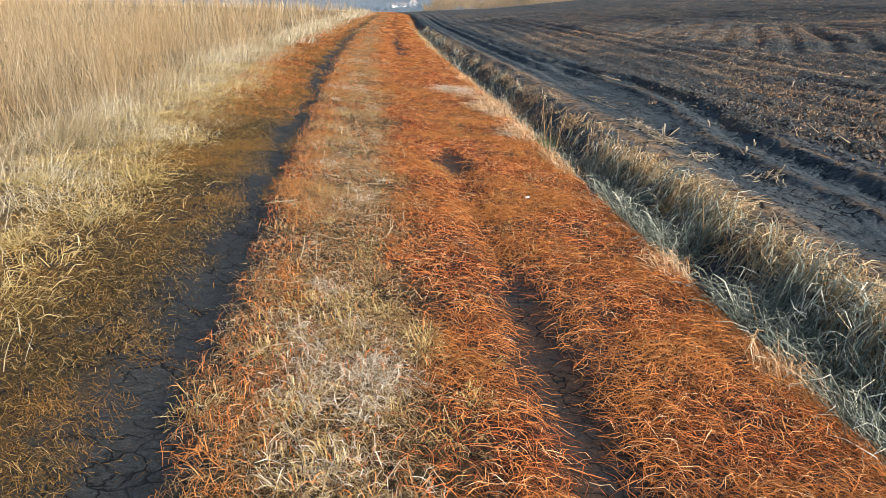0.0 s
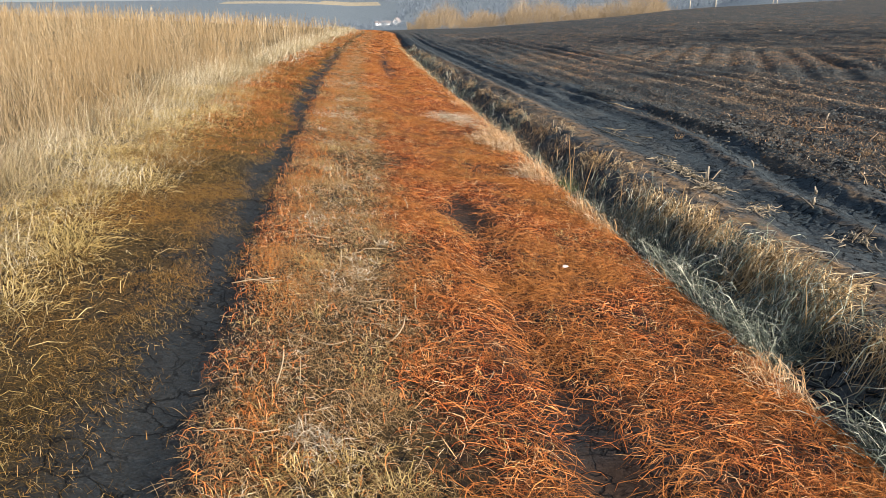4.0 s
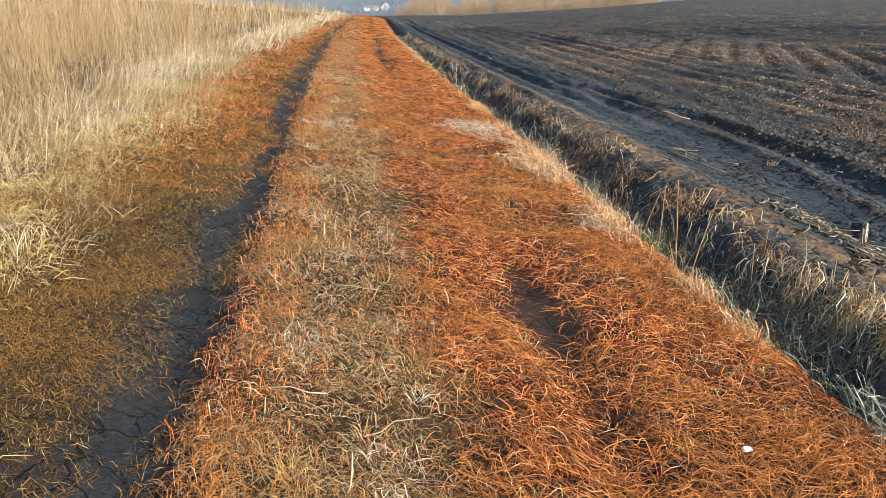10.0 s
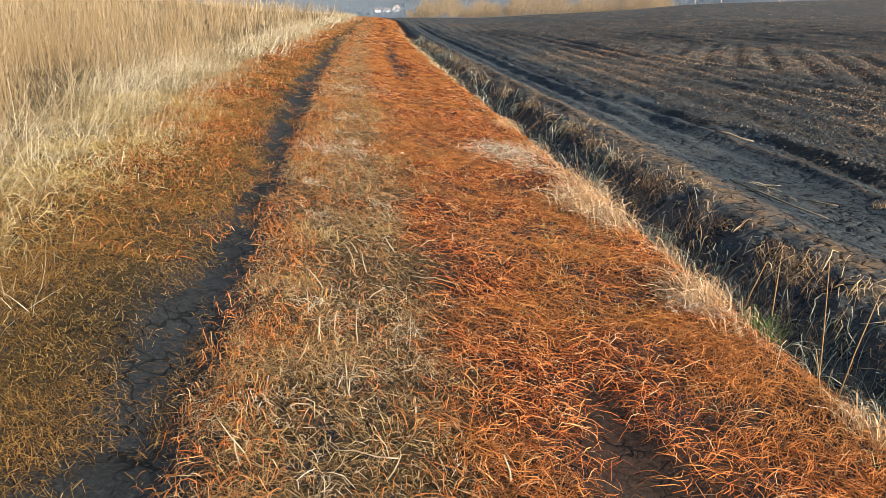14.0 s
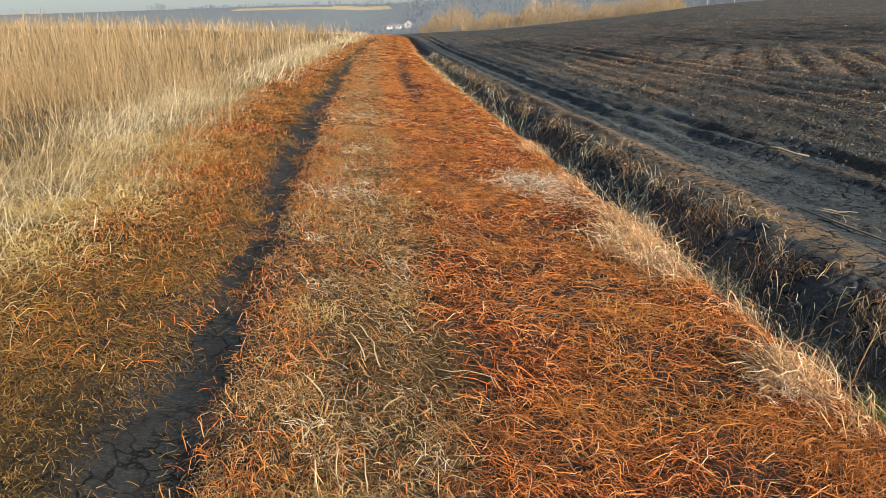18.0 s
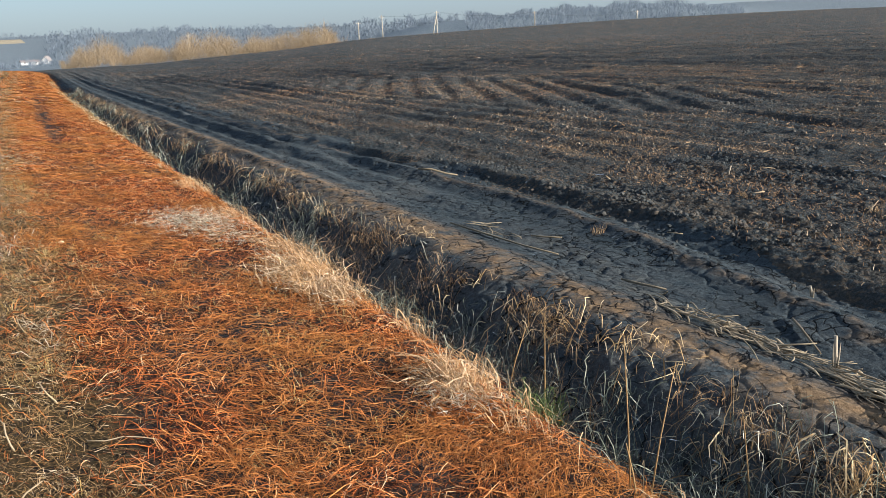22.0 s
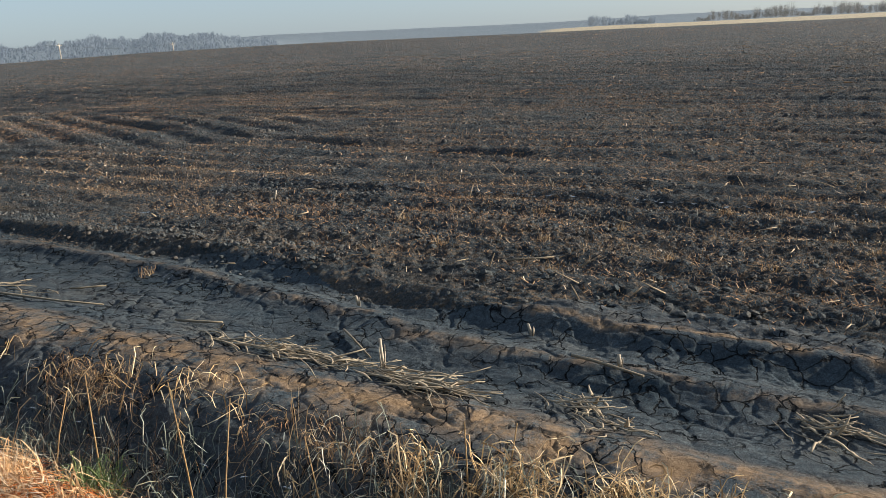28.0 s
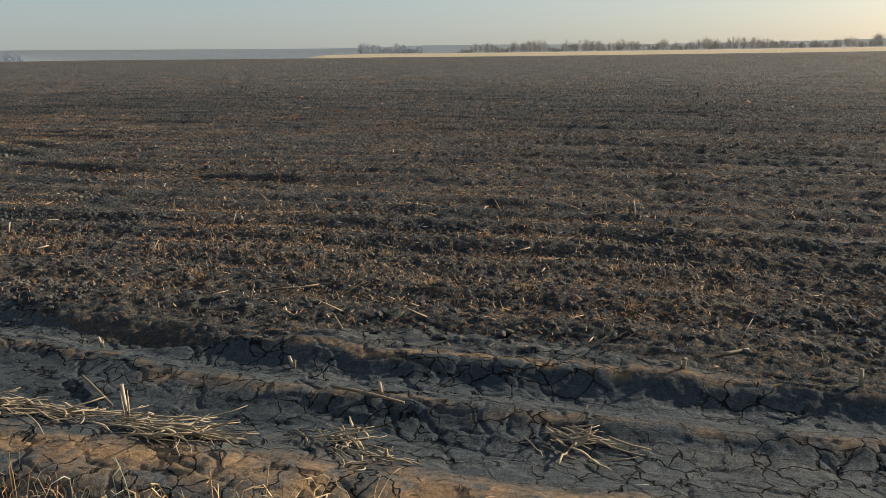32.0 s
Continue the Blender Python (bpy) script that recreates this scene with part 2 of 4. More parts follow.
M_OCHRE = straw("ochre_grass", [(0, (0.018, 0.013, 0.007)), (0.42, (0.062, 0.042, 0.015)), (0.65, (0.155, 0.10, 0.03)), (0.88, (0.30, 0.17, 0.045)), (1, (0.50, 0.38, 0.19))],
                (0.27, 0.14, 0.036), 0.9)
M_YELLOW = straw("yellow_grass", [(0, (0.24, 0.15, 0.05)), (0.5, (0.52, 0.36, 0.13)), (1, (0.74, 0.6, 0.34))], (0.46, 0.34, 0.13), 2.0)
M_CREAM = straw("cream_grass", [(0, (0.16, 0.12, 0.06)), (0.45, (0.43, 0.35, 0.215)), (1, (0.70, 0.63, 0.49))], (0.24, 0.18, 0.09), 0.9)
M_TALL = straw("tall_dry_grass", [(0, (0.08, 0.055, 0.03)), (0.35, (0.22, 0.16, 0.09)), (0.75, (0.37, 0.285, 0.17)), (1, (0.56, 0.47, 0.33))], (0.27, 0.175, 0.08), 0.5)
M_DITCH = straw("matted_ditch_grass", [(0, (0.018, 0.024, 0.019)), (0.45, (0.085, 0.1, 0.078)), (0.78, (0.38, 0.385, 0.30)), (1, (0.88, 0.84, 0.70))], (0.2, 0.22, 0.17), 4.0)
M_EDGE = straw("edge_straw", [(0, (0.13, 0.075, 0.04)), (0.4, (0.36, 0.225, 0.12)), (0.75, (0.58, 0.41, 0.25)), (1, (0.82, 0.68, 0.50))], (0.55, 0.33, 0.16), 3.5)
M_BANK = straw("bank_straw", [(0, (0.14, 0.085, 0.04)), (0.5, (0.46, 0.305, 0.145)), (1, (0.78, 0.62, 0.39))])
M_STALK = straw("bleached_stalk", [(0, (0.22, 0.16, 0.10)), (0.5, (0.40, 0.31, 0.205)), (1, (0.58, 0.49, 0.36))], glow=0.05)
M_STUB = straw("weathered_stub", [(0, (0.2, 0.165, 0.12)), (1, (0.42, 0.36, 0.28))], glow=0.03)
M_MAIZE = straw("grey_maize_stalk", [(0, (0.09, 0.072, 0.05)), (0.5, (0.26, 0.21, 0.145)), (1, (0.50, 0.425, 0.32))], glow=0.03)
M_RESIDUE = straw("straw_residue", [(0, (0.12, 0.075, 0.042)), (0.55, (0.29, 0.18, 0.095)), (0.88, (0.42, 0.31, 0.19)), (1, (0.68, 0.58, 0.44))], (0.30, 0.165, 0.08), 0.3, glow=0.05)
M_BLEACH = straw("bleached_grass", [(0, (0.28, 0.215, 0.145)), (0.5, (0.52, 0.43, 0.31)), (1, (0.77, 0.69, 0.56))])
M_SCRUB = straw("brown_scrub", [(0, (0.06, 0.042, 0.025)), (0.4, (0.2, 0.12, 0.06)), (0.8, (0.4, 0.26, 0.13)), (1, (0.6, 0.5, 0.36))])
M_GREEN = straw("green_grass", [(0, (0.06, 0.09, 0.03)), (1, (0.16, 0.2, 0.08))])
# far woods: bluish haze painted into the bark colour, contrast softened by glow
M_WOOD = straw("hazed_bare_wood", [(0, (0.16, 0.195, 0.24)), (1, (0.2, 0.235, 0.275))], glow=0.45)
M_WILLOW = straw("tan_willow", [(0, (0.22, 0.16, 0.105)), (1, (0.37, 0.28, 0.175))], glow=0.3)
M_TREES = straw("grey_bark", [(0, (0.12, 0.122, 0.125)), (1, (0.21, 0.21, 0.2))], glow=0.3)
M_POLE = soil("weathered_pole", (0.30, 0.26, 0.2), (0.4, 0.36, 0.3), (0.48, 0.43, 0.36))
M_WIRE, _, _b = material("wire", 0.5)
_b.inputs["Base Color"].default_value = (0.05, 0.05, 0.05, 1)
M_WHITE, _, _b = material("whitewash", 0.8)
_b.inputs["Base Color"].default_value = (0.6, 0.6, 0.6, 1)
M_ROOF, _, _b = material("slate_roof", 0.8)
_b.inputs["Base Color"].default_value = (0.2, 0.18, 0.18, 1)

# ---- ground form ----
LATTICE = RNG.random((256, 256))


def smooth(a, b, x):
    t = np.clip((x - a) / (b - a), 0, 1)
    return t * t * (3 - 2 * t)


def vnoise(x, y):
    xi, yi = np.floor(x), np.floor(y)
    fx, fy = x - xi, y - yi
    fx, fy = fx * fx * (3 - 2 * fx), fy * fy * (3 - 2 * fy)
    i, j = xi.astype(np.int64) & 255, yi.astype(np.int64) & 255
    i2, j2 = (i + 1) & 255, (j + 1) & 255
    return (LATTICE[i, j] * (1 - fx) + LATTICE[i2, j] * fx) * (1 - fy) + (LATTICE[i, j2] * (1 - fx) + LATTICE[i2, j2] * fx) * fy


def fbm(x, y, octaves=4, gain=0.5):
    s, a = 0.0, 1.0
    for k in range(octaves):
        s = s + a * (vnoise(x * 2**k + 17.3 * k, y * 2**k + 5.1 * k) - 0.5)
        a *= gain
    return s


LONG_Y = np.array([-400, -60, -10, 0, 10, 25, 45, 70, 95, 115, 150, 250, 400, 700, 900, 4000.0])
LONG_Z = np.array([-6, -1.2, -0.2, 0, 0.18, 0.2, 0.2, 0.28, 0.38, 0.1, -1.5, -3.2, -3.2, -4.0, -2, 0.0])
CROSS_X = np.array([-60, -20, -6, -2.2, -1.3, 0, 1.3, 2.35, 2.52, 2.62, 2.78, 2.92, 3.08, 3.28, 3.55, 3.8, 4.05, 4.2, 4.32, 4.45, 4.6, 4.75, 4.92, 5.15, 5.5, 6, 285, 330, 600, 1200, 4000.0])
CROSS_Z = np.array([3.2, 1.35, 0.36, 0.22, 0.16, 0, -0.16, -0.285, -0.32, -0.40, -0.46, -0.41, -0.24, -0.17, -0.15, -0.20, -0.24, -0.22, -0.18, -0.20, -0.27, -0.26, -0.18, -0.19, -0.20, -0.195, 5.7, 5.6, 13.4, 16, 16.0])


BEND_Y = np.array([12, 20, 27, 33, 39, 47, 58, 66, 74, 82, 88, 94, 104, 120, 150.0])
BEND_X = np.array([0, 0.12, 0.29, 0.43, 0.6, 0.86, 1.3, 1.62, 1.88, 2.02, 1.9, 1.2, -1.5, -8, -22.0])


SWEEP_Y = np.array([2, 4.2, 6.5, 8.8, 11.8, 16, 20, 24.0])
SWEEP_X = np.array([10.5, 10.7, 11.1, 11.5, 12.2, 13.4, 15.0, 16.8])


def soft_interp(x, xs, zs, w):
    return (np.interp(x - w, xs, zs) + 2 * np.interp(x, xs, zs) + np.interp(x + w, xs, zs)) / 4


def track_bend(y):
    """How far the track has swung to the right by y, before it turns left behind the rise."""
    return np.interp(y, BEND_Y, BEND_X)


def wander(x, y):
    """The tractor's turn: its wheel ridges swing outwards past y = 2."""
    return x - 0.55 * smooth(1.0, 5.5, y) * smooth(4.05, 4.5, x) * (1 - smooth(6.0, 9.0, x)) * (1 - smooth(7, 13, y))


def broad(x, y):
    ye = y - 0.5 * np.clip(x - 5, 0, 400)
    xs = x - track_bend(y)
    near = 1 - smooth(60, 110, y)
    cross = soft_interp(wander(xs, y), CROSS_X, CROSS_Z, 0.035)
    flat = np.interp(x, [-60, -20, 0, 5, 285, 330, 600, 1200, 4000], [3.2, 1.35, 0, -0.1, 5.7, 5.6, 13.4, 16, 16])
    z = np.interp(ye, LONG_Y, LONG_Z) + cross * near + flat * (1 - near)
    z = z - 0.045 * np.exp(-((xs + 0.27) / 0.15) ** 2)
    z = z - 0.045 * np.exp(-((xs - 1.37) / 0.15) ** 2) * (1 - 0.8 * smooth(1.2, 2.5, y) * (1 - smooth(13, 18, y)))
    r, az = np.hypot(x, y), np.degrees(np.arctan2(x, np.maximum(y, 1e-3) + 0 * x))
    ring = np.interp(az, [-20, -6, 2, 8, 24, 30, 42, 48, 53, 59, 65, 73, 77, 110], [1.4, 1.45, 1.35, 1.3, 0.95, 0.95, 1.1, 1.3, 1.25, 1.15, 1.05, 0.95, 0.85, 0.5])
    z = z + r * np.tan(np.radians(ring)) * smooth(600, 1250, r) * smooth(-50, 50, y + 0.5 * x)
    z = z + 2.0 * np.exp(-((az - 47.0) / 17.0) ** 2) * smooth(50, 245, r) * (1 - smooth(280, 420, r))
    c, s = np.cos(np.radians(az)), np.sin(np.radians(az))
    brow = np.minimum(118 / np.maximum(c - 0.5 * s, 0.05), 285 / np.maximum(s, 0.05))
    lift = np.interp(az, [0, 5, 9, 13, 15, 19, 22.6, 25, 30, 37, 45, 62, 66, 73, 83, 101, 110], [0, -0.05, -0.18, 0, 0.06, 0.18, 0.41, 0.45, 0.4, 0.2, 0, 0, 0.06, 0.18, 0.17, 0.15, 0])
    z = z + r * np.tan(np.radians(lift)) * smooth(30, 130, r) * (1 - smooth(1.03, 1.4, r / brow)) * smooth(0, 20, y + x)
    z = z + 14.5 * np.exp(-((az - 36.5) / 11.5) ** 6) * smooth(420, 640, r) * (1 - smooth(800, 1100, r))
    return z


def cells_near(x, y, scale):
    """Distances to the nearest and next cell point, and a number a cell."""
    x, y = x * scale, y * scale
    xi, yi = np.floor(x), np.floor(y)
    d1, d2, who = np.full(x.shape, 9.0), np.full(x.shape, 9.0), np.zeros(x.shape)
    for i in (-1, 0, 1):
        for j in (-1, 0, 1):
            a, b = (xi + i).astype(np.int64), (yi + j).astype(np.int64)
            ra, rb = LATTICE[a & 255, b & 255], LATTICE[(a + 91) & 255, (b + 37) & 255]
            d = np.hypot(xi + i + ra - x, yi + j + rb - y)
            near = d < d1
            d2 = np.where(near, d1, np.minimum(d2, d))
            who = np.where(near, LATTICE[(a + 13) & 255, (b + 171) & 255], who)
            d1 = np.where(near, d, d1)
    return d1, d2, who


def ground_z(x, y):
    x, y = np.asarray(x, float), np.asarray(y, float)
    z = broad(x, y)
    field = smooth(5.0, 5.9, x)
    near = np.exp(-np.hypot(x, y) / 60)
    grow = 1 + 1.6 * smooth(14, 45, np.hypot(x, y))
    z = z + 0.035 * fbm(x * 1.3, y * 1.3, 4) * (1 - field) * near
    lane = x - 0.045 * y + 0.9 * vnoise(x * 0.12, y * 0.10)
    # wheel ruts along the clay strip, where it runs on down the field
    xs = x - track_bend(y)
    z = z + 0.019 * np.sin((xs - 3.36) * 2 * np.pi / 0.43) * smooth(3.2, 3.42, xs) * (1 - smooth(5.0, 5.3, xs)) * smooth(6.0, 10.0, y) * (1 - smooth(55, 75, y))
    # where the plough swung round, its furrows run slantwise out into the field
    turned = smooth(9.7, 10.6, x) * (1 - smooth(14.3, 16.0, x)) * smooth(9.0, 12.0, y) * (1 - smooth(26, 32, y))
    rows = np.sin(lane * 2 * np.pi / 0.7) * (0.6 + 1.2 * vnoise(x * 0.5, y * 0.16)) + 0.5 * np.sin(lane * 2 * np.pi / 2.8 + 1.0)
    z = z + field * near * ((0.016 + 0.012 * smooth(6.5, 9.0, x)) * grow * rows * (1 - turned) + (0.042 + 0.023 * smooth(6.5, 9.0, x)) * fbm(x * 1.1, y * 0.6, 5, 0.62))
    z = z - field * 0.05 * turned * np.clip(np.sin((x - 0.48 * y) * 2 * np.pi / 0.95 + 2.0 * vnoise(x * 0.3, y * 0.2)), -0.4, 1)
    z = z - field * 0.075 * np.exp(-((x - np.interp(y, SWEEP_Y, SWEEP_X)) / 0.2) ** 2) * smooth(2.0, 4.5, y) * (1 - smooth(18, 21, y))
    return z


def fine_z(x, y):
    """Cracked clay, crumbs and clods, for the sheet alone."""
    z = ground_z(x, y)
    flat_x, flat_y, out = x.ravel(), y.ravel(), z.ravel().copy()
    near = (np.abs(flat_y) < 50) & (flat_x < 50)
    i = np.nonzero((flat_x > 2.9) & (flat_x < 5.7) & near)[0]
    a, b = flat_x[i], flat_y[i]
    wx, wy = a + 0.17 * fbm(a * 3.1, b * 3.1, 4), b + 0.17 * fbm(a * 3.1 + 50, b * 3.1, 4)
    d1, d2, who = cells_near(wx * 1.15, wy * 0.9, 5.6)
    fine = smooth(-1.7, -1.4, b) * (1 - smooth(9.0, 9.6, b)) * (1 - smooth(4.95, 5.1, a))
    split = (1 - smooth(0.0, 0.16, d2 - d1)) * smooth(-0.3, -0.05, fbm(a * 1.9 + 7, b * 1.9))
    clay = smooth(2.9, 3.1, a) * (1 - smooth(5.1, 5.7, a))
    out[i] += clay * (0.011 * fbm(a * 7, b * 5, 5, 0.6) + 0.035 * (1 - fine) * fbm(a * 6 + 3, b * 1.7, 5, 0.65) + fine * (0.005 * (who - 0.5) - 0.010 * split))
    bank = np.exp(-((a - 3.05) / 0.12) ** 2)
    out[i] += bank * 0.06 * fbm(a * 5, b * 4, 4, 0.6)
    i = np.nonzero((flat_x > 4.7) & near)[0]
    a, b = flat_x[i], flat_y[i]
    rough = smooth(4.75, 5.5, a) + 0.35 * np.exp(-((a - 4.68) / 0.14) ** 2)
    for scale, high in ((3.6, 0.012), (8.0, 0.018), (16.0, 0.019), (30.0, 0.013)):
        d1, _, who = cells_near(a + 0.04 * fbm(a * 7, b * 7, 3), b + 0.04 * fbm(a * 7 + 9, b * 7, 3), scale)
        out[i] += rough * high * (who ** 1.5) * np.sqrt(np.clip(1 - (d1 / 0.6) ** 2, 0, 1)) - rough * high * 0.3
    out[i] += rough * 0.013 * fbm(a * 11, b * 8, 4, 0.7)
    return out.reshape(z.shape)


# ---- mesh helpers ----
def quad_mesh(name, verts, quads, mat_ids=None, mats=()):
    me = bpy.data.meshes.new(name)
    n = len(quads)
    me.vertices.add(len(verts))
    me.vertices.foreach_set("co", np.ascontiguousarray(verts, np.float32).ravel())
    me.loops.add(4 * n)
    me.loops.foreach_set("vertex_index", np.ascontiguousarray(quads, np.int32).ravel())
    me.polygons.add(n)
    me.polygons.foreach_set("loop_start", np.arange(0, 4 * n, 4, dtype=np.int32))
    if mat_ids is not None:
        me.polygons.foreach_set("material_index", np.ascontiguousarray(mat_ids, np.int32))
    me.polygons.foreach_set("use_smooth", np.ones(n, bool))
    for m in mats:
        me.materials.append(m)
    me.update(calc_edges=True)
    return me


def strips(points, width, side):
    """Blades from points (n, k, 3), widths (n, k) and their sidewise directions (n, 3): vertices and quads."""
    n, k, _ = points.shape
    off = side[:, None, :] * (width / 2)[:, :, None]
    v = np.stack([points - off, points + off], 2).reshape(-1, 3)
    base = (np.arange(n) * 2 * k)[:, None, None]
    row = (np.arange(k - 1) * 2)[None, :, None]
    return v, (base + row + np.array([0, 1, 3, 2])[None, None, :]).reshape(-1, 4)


def lying(rng, x, y, length, heading, width, lift=0.02, arch=0.02, curl=0.8, k=4, base=0.002, wave=0.0):
    """Fallen blades that follow the ground; wave: how far each wanders from its line, joint by joint, in radians."""
    n = len(x)
    s = np.linspace(0, 1, k)
    bend = rng.normal(0, curl, n)
    th = heading[:, None] + bend[:, None] * (s[None, :] - 0.3)
    if wave:
        th = th + rng.normal(0, wave, (n, k))
    step = (length / (k - 1))[:, None]
    px = x[:, None] + np.concatenate([np.zeros((n, 1)), np.cumsum(np.cos(th[:, :-1]) * step, 1)], 1)
    py = y[:, None] + np.concatenate([np.zeros((n, 1)), np.cumsum(np.sin(th[:, :-1]) * step, 1)], 1)
    up = rng.random(n) ** 2 * lift
    pz = ground_z(px, py) + base + up[:, None] * smooth(0, 0.4, s)[None, :] + (rng.random(n) * arch)[:, None] * np.sin(np.pi * s * 0.85)[None, :]
    w = width[:, None] * np.array([0.8] + [1.0] * (k - 2) + [0.4])[None, :]
    roll = rng.uniform(-0.7, 0.7, n)
    side = np.stack([-np.sin(heading) * np.cos(roll), np.cos(heading) * np.cos(roll), np.sin(roll)], 1)
    return strips(np.stack([px, py, pz], -1), w, side)


def upright(rng, x, y, z, length, heading, lean, droop, width, k=4, twist=0.0):
    """Blades that stand and bow over: lean at the root and droop on the way, in radians from upright."""
    n = len(x)
    s = np.linspace(0, 1, k)
    a = lean[:, None] + droop[:, None] * (s[None, :-1] + 0.5 / (k - 1))
    step = (length / (k - 1))[:, None]
    turn = heading[:, None] + (np.cumsum(rng.normal(0, twist, a.shape), 1) if twist else 0 * a)
    if twist:
        a = a + rng.normal(0, 0.6 * twist, a.shape)
    dx = np.concatenate([np.zeros((n, 1)), np.cumsum(np.sin(a) * np.cos(turn) * step, 1)], 1)
    dy = np.concatenate([np.zeros((n, 1)), np.cumsum(np.sin(a) * np.sin(turn) * step, 1)], 1)
    h = np.concatenate([np.zeros((n, 1)), np.cumsum(np.cos(a) * step, 1)], 1)
    p = np.stack([x[:, None] + dx, y[:, None] + dy, z[:, None] - 0.01 + h], -1)
    w = width[:, None] * np.linspace(1, 0.3, k)[None, :]
    t = rng.uniform(0, 2 * np.pi, n)
    return strips(p, w, np.stack([np.cos(t), np.sin(t), 0 * t], 1))


def joined(parts):
    vs, qs, o = [], [], 0
    for v, q in parts:
        vs.append(v)
        qs.append(q + o)
        o += len(v)
    return np.concatenate(vs), np.concatenate(qs)


def stuff(name, parts, mat, label, category):
    v, q = joined(parts)
    ob = new(name, quad_mesh(name, v, q, None, [mat]))
    return tagged(ob, label, category, kind="stuff")


def part(name, bm, mat, parent, label=""):
    me = bpy.data.meshes.new(name)
    bm.to_mesh(me)
    bm.free()
    me.materials.append(mat)
    ob = new(name, me)
    ob.parent = parent
    return tagged(ob, label)


def along(bm, pts, radii, sides=6):
    """A tapered round rod along points."""
    rings = []
    for i, (p, r) in enumerate(zip(pts, radii)):
        p = Vector(p)
        d = (Vector(pts[min(i + 1, len(pts) - 1)]) - Vector(pts[max(i - 1, 0)])).normalized()
        q = d.to_track_quat("Z", "Y")
        rings.append([bm.verts.new(p + q @ Vector((r * math.cos(2 * math.pi * j / sides), r * math.sin(2 * math.pi * j / sides), 0))) for j in range(sides)])
    for a, b in zip(rings, rings[1:]):
        for j in range(sides):
            bm.faces.new((a[j], a[(j + 1) % sides], b[(j + 1) % sides], b[j])).smooth = True
    bm.faces.new(rings[0][::-1])
    bm.faces.new(rings[-1])


def box(bm, x0, y0, z0, x1, y1, z1):
    v = [bm.verts.new(p) for p in ((x0, y0, z0), (x1, y0, z0), (x1, y1, z0), (x0, y1, z0), (x0, y0, z1), (x1, y0, z1), (x1, y1, z1), (x0, y1, z1))]
    for f in ((3, 2, 1, 0), (4, 5, 6, 7), (0, 1, 5, 4), (1, 2, 6, 5), (2, 3, 7, 6), (3, 0, 4, 7)):
        bm.faces.new([v[i] for i in f])


# ---- the ground, one sheet cut into its surfaces ----
def lines(knots):
    """Grid lines: knots of (place, step from there on), steps gliding from knot to knot."""
    out, p = [], knots[0][0]
    ks, ss = [k for k, _ in knots], [s for _, s in knots]
    while p < knots[-1][0]:
        out.append(p)
        p += float(np.exp(np.interp(p, ks, np.log(ss))))
    return np.array(out + [knots[-1][0]])


def grid(gx, gy, height):
    xx, yy = np.meshgrid(gx, gy)
    v = np.stack([xx, yy, height(xx, yy)], -1).reshape(-1, 3)
    c = (np.arange(len(gy) - 1)[:, None] * len(gx) + np.arange(len(gx) - 1)[None, :]).reshape(-1)
    return v, np.stack([c, c + 1, c + len(gx) + 1, c + len(gx)], 1)


GX = lines([(-60, 6), (-4, 0.4), (-1.6, 0.09), (2.3, 0.08), (2.6, 0.035), (5.0, 0.035), (9, 0.06), (16, 0.09), (30, 0.16), (46, 0.5), (80, 2.5), (300, 12)])
GY = lines([(-60, 8), (-9, 0.4), (-6, 0.12), (-2, 0.06), (5, 0.06), (16, 0.12), (34, 0.3), (50, 0.8), (140, 4)])
sheet, cells = grid(GX, GY, fine_z)

for x0, x1, y0, y1, sx, sy in ((2.98, 5.08, -1.6, 4.7, 0.0105, 0.0115), (2.98, 5.08, 4.75, 9.6, 0.014, 0.022), (5.08, 8.4, -2.0, 7.0, 0.021, 0.022)):
    # the same sheet, woven finer beside the track's end
    x0, x1, y0, y1 = GX[GX < x0][-1], GX[GX < x1][-1], GY[GY > y0][0], GY[GY > y1][0]
    mid = sheet[cells].mean(1)
    cells = cells[~((mid[:, 0] > x0) & (mid[:, 0] < x1) & (mid[:, 1] > y0) & (mid[:, 1] < y1))]
    dense, dense_cells = grid(np.linspace(x0, x1, int((x1 - x0) / sx)), np.linspace(y0, y1, int((y1 - y0) / sy)), fine_z)
    cells = np.concatenate([cells, dense_cells + len(sheet)])
    sheet = np.concatenate([sheet, dense])
WX = np.concatenate([-np.geomspace(4000, 60, 30), np.linspace(-40, 280, 17), np.geomspace(300, 4000, 40)])
WY = np.concatenate([-np.geomspace(4000, 60, 20), np.linspace(-40, 120, 9), np.geomspace(140, 4000, 60)])
wide, wide_cells = grid(WX, WY, fine_z)
wc = wide[wide_cells].mean(1)
wide_cells = wide_cells[~((wc[:, 0] > -60) & (wc[:, 0] < 300) & (wc[:, 1] > -60) & (wc[:, 1] < 140))]
cells = np.concatenate([cells, wide_cells + len(sheet)])
sheet = np.concatenate([sheet, wide])
cx, cy = sheet[cells, 0].mean(1), sheet[cells, 1].mean(1)
cs = cx - track_bend(cy)
is_field = (cs > 2.55) & (cx < 285) & (cy > -300) & (cy - 0.5 * np.clip(cx - 5, 0, 400) < 118)
is_track = (cs > -1.45) & (cs <= 2.55) & (cy > -300) & (cy < 125)
is_meadow = (cs <= -1.45) & (cy > -300) & (cy < 140) & (cx > -250)
rest = ~(is_field | is_track | is_meadow)


def surface(name, mask, mats, ids, label, category):
    q = cells[mask]
    used, inv = np.unique(q, return_inverse=True)
    ob = new(name, quad_mesh(name, sheet[used], inv.reshape(-1, 4), ids, mats))
    return tagged(ob, label, category, kind="structure")


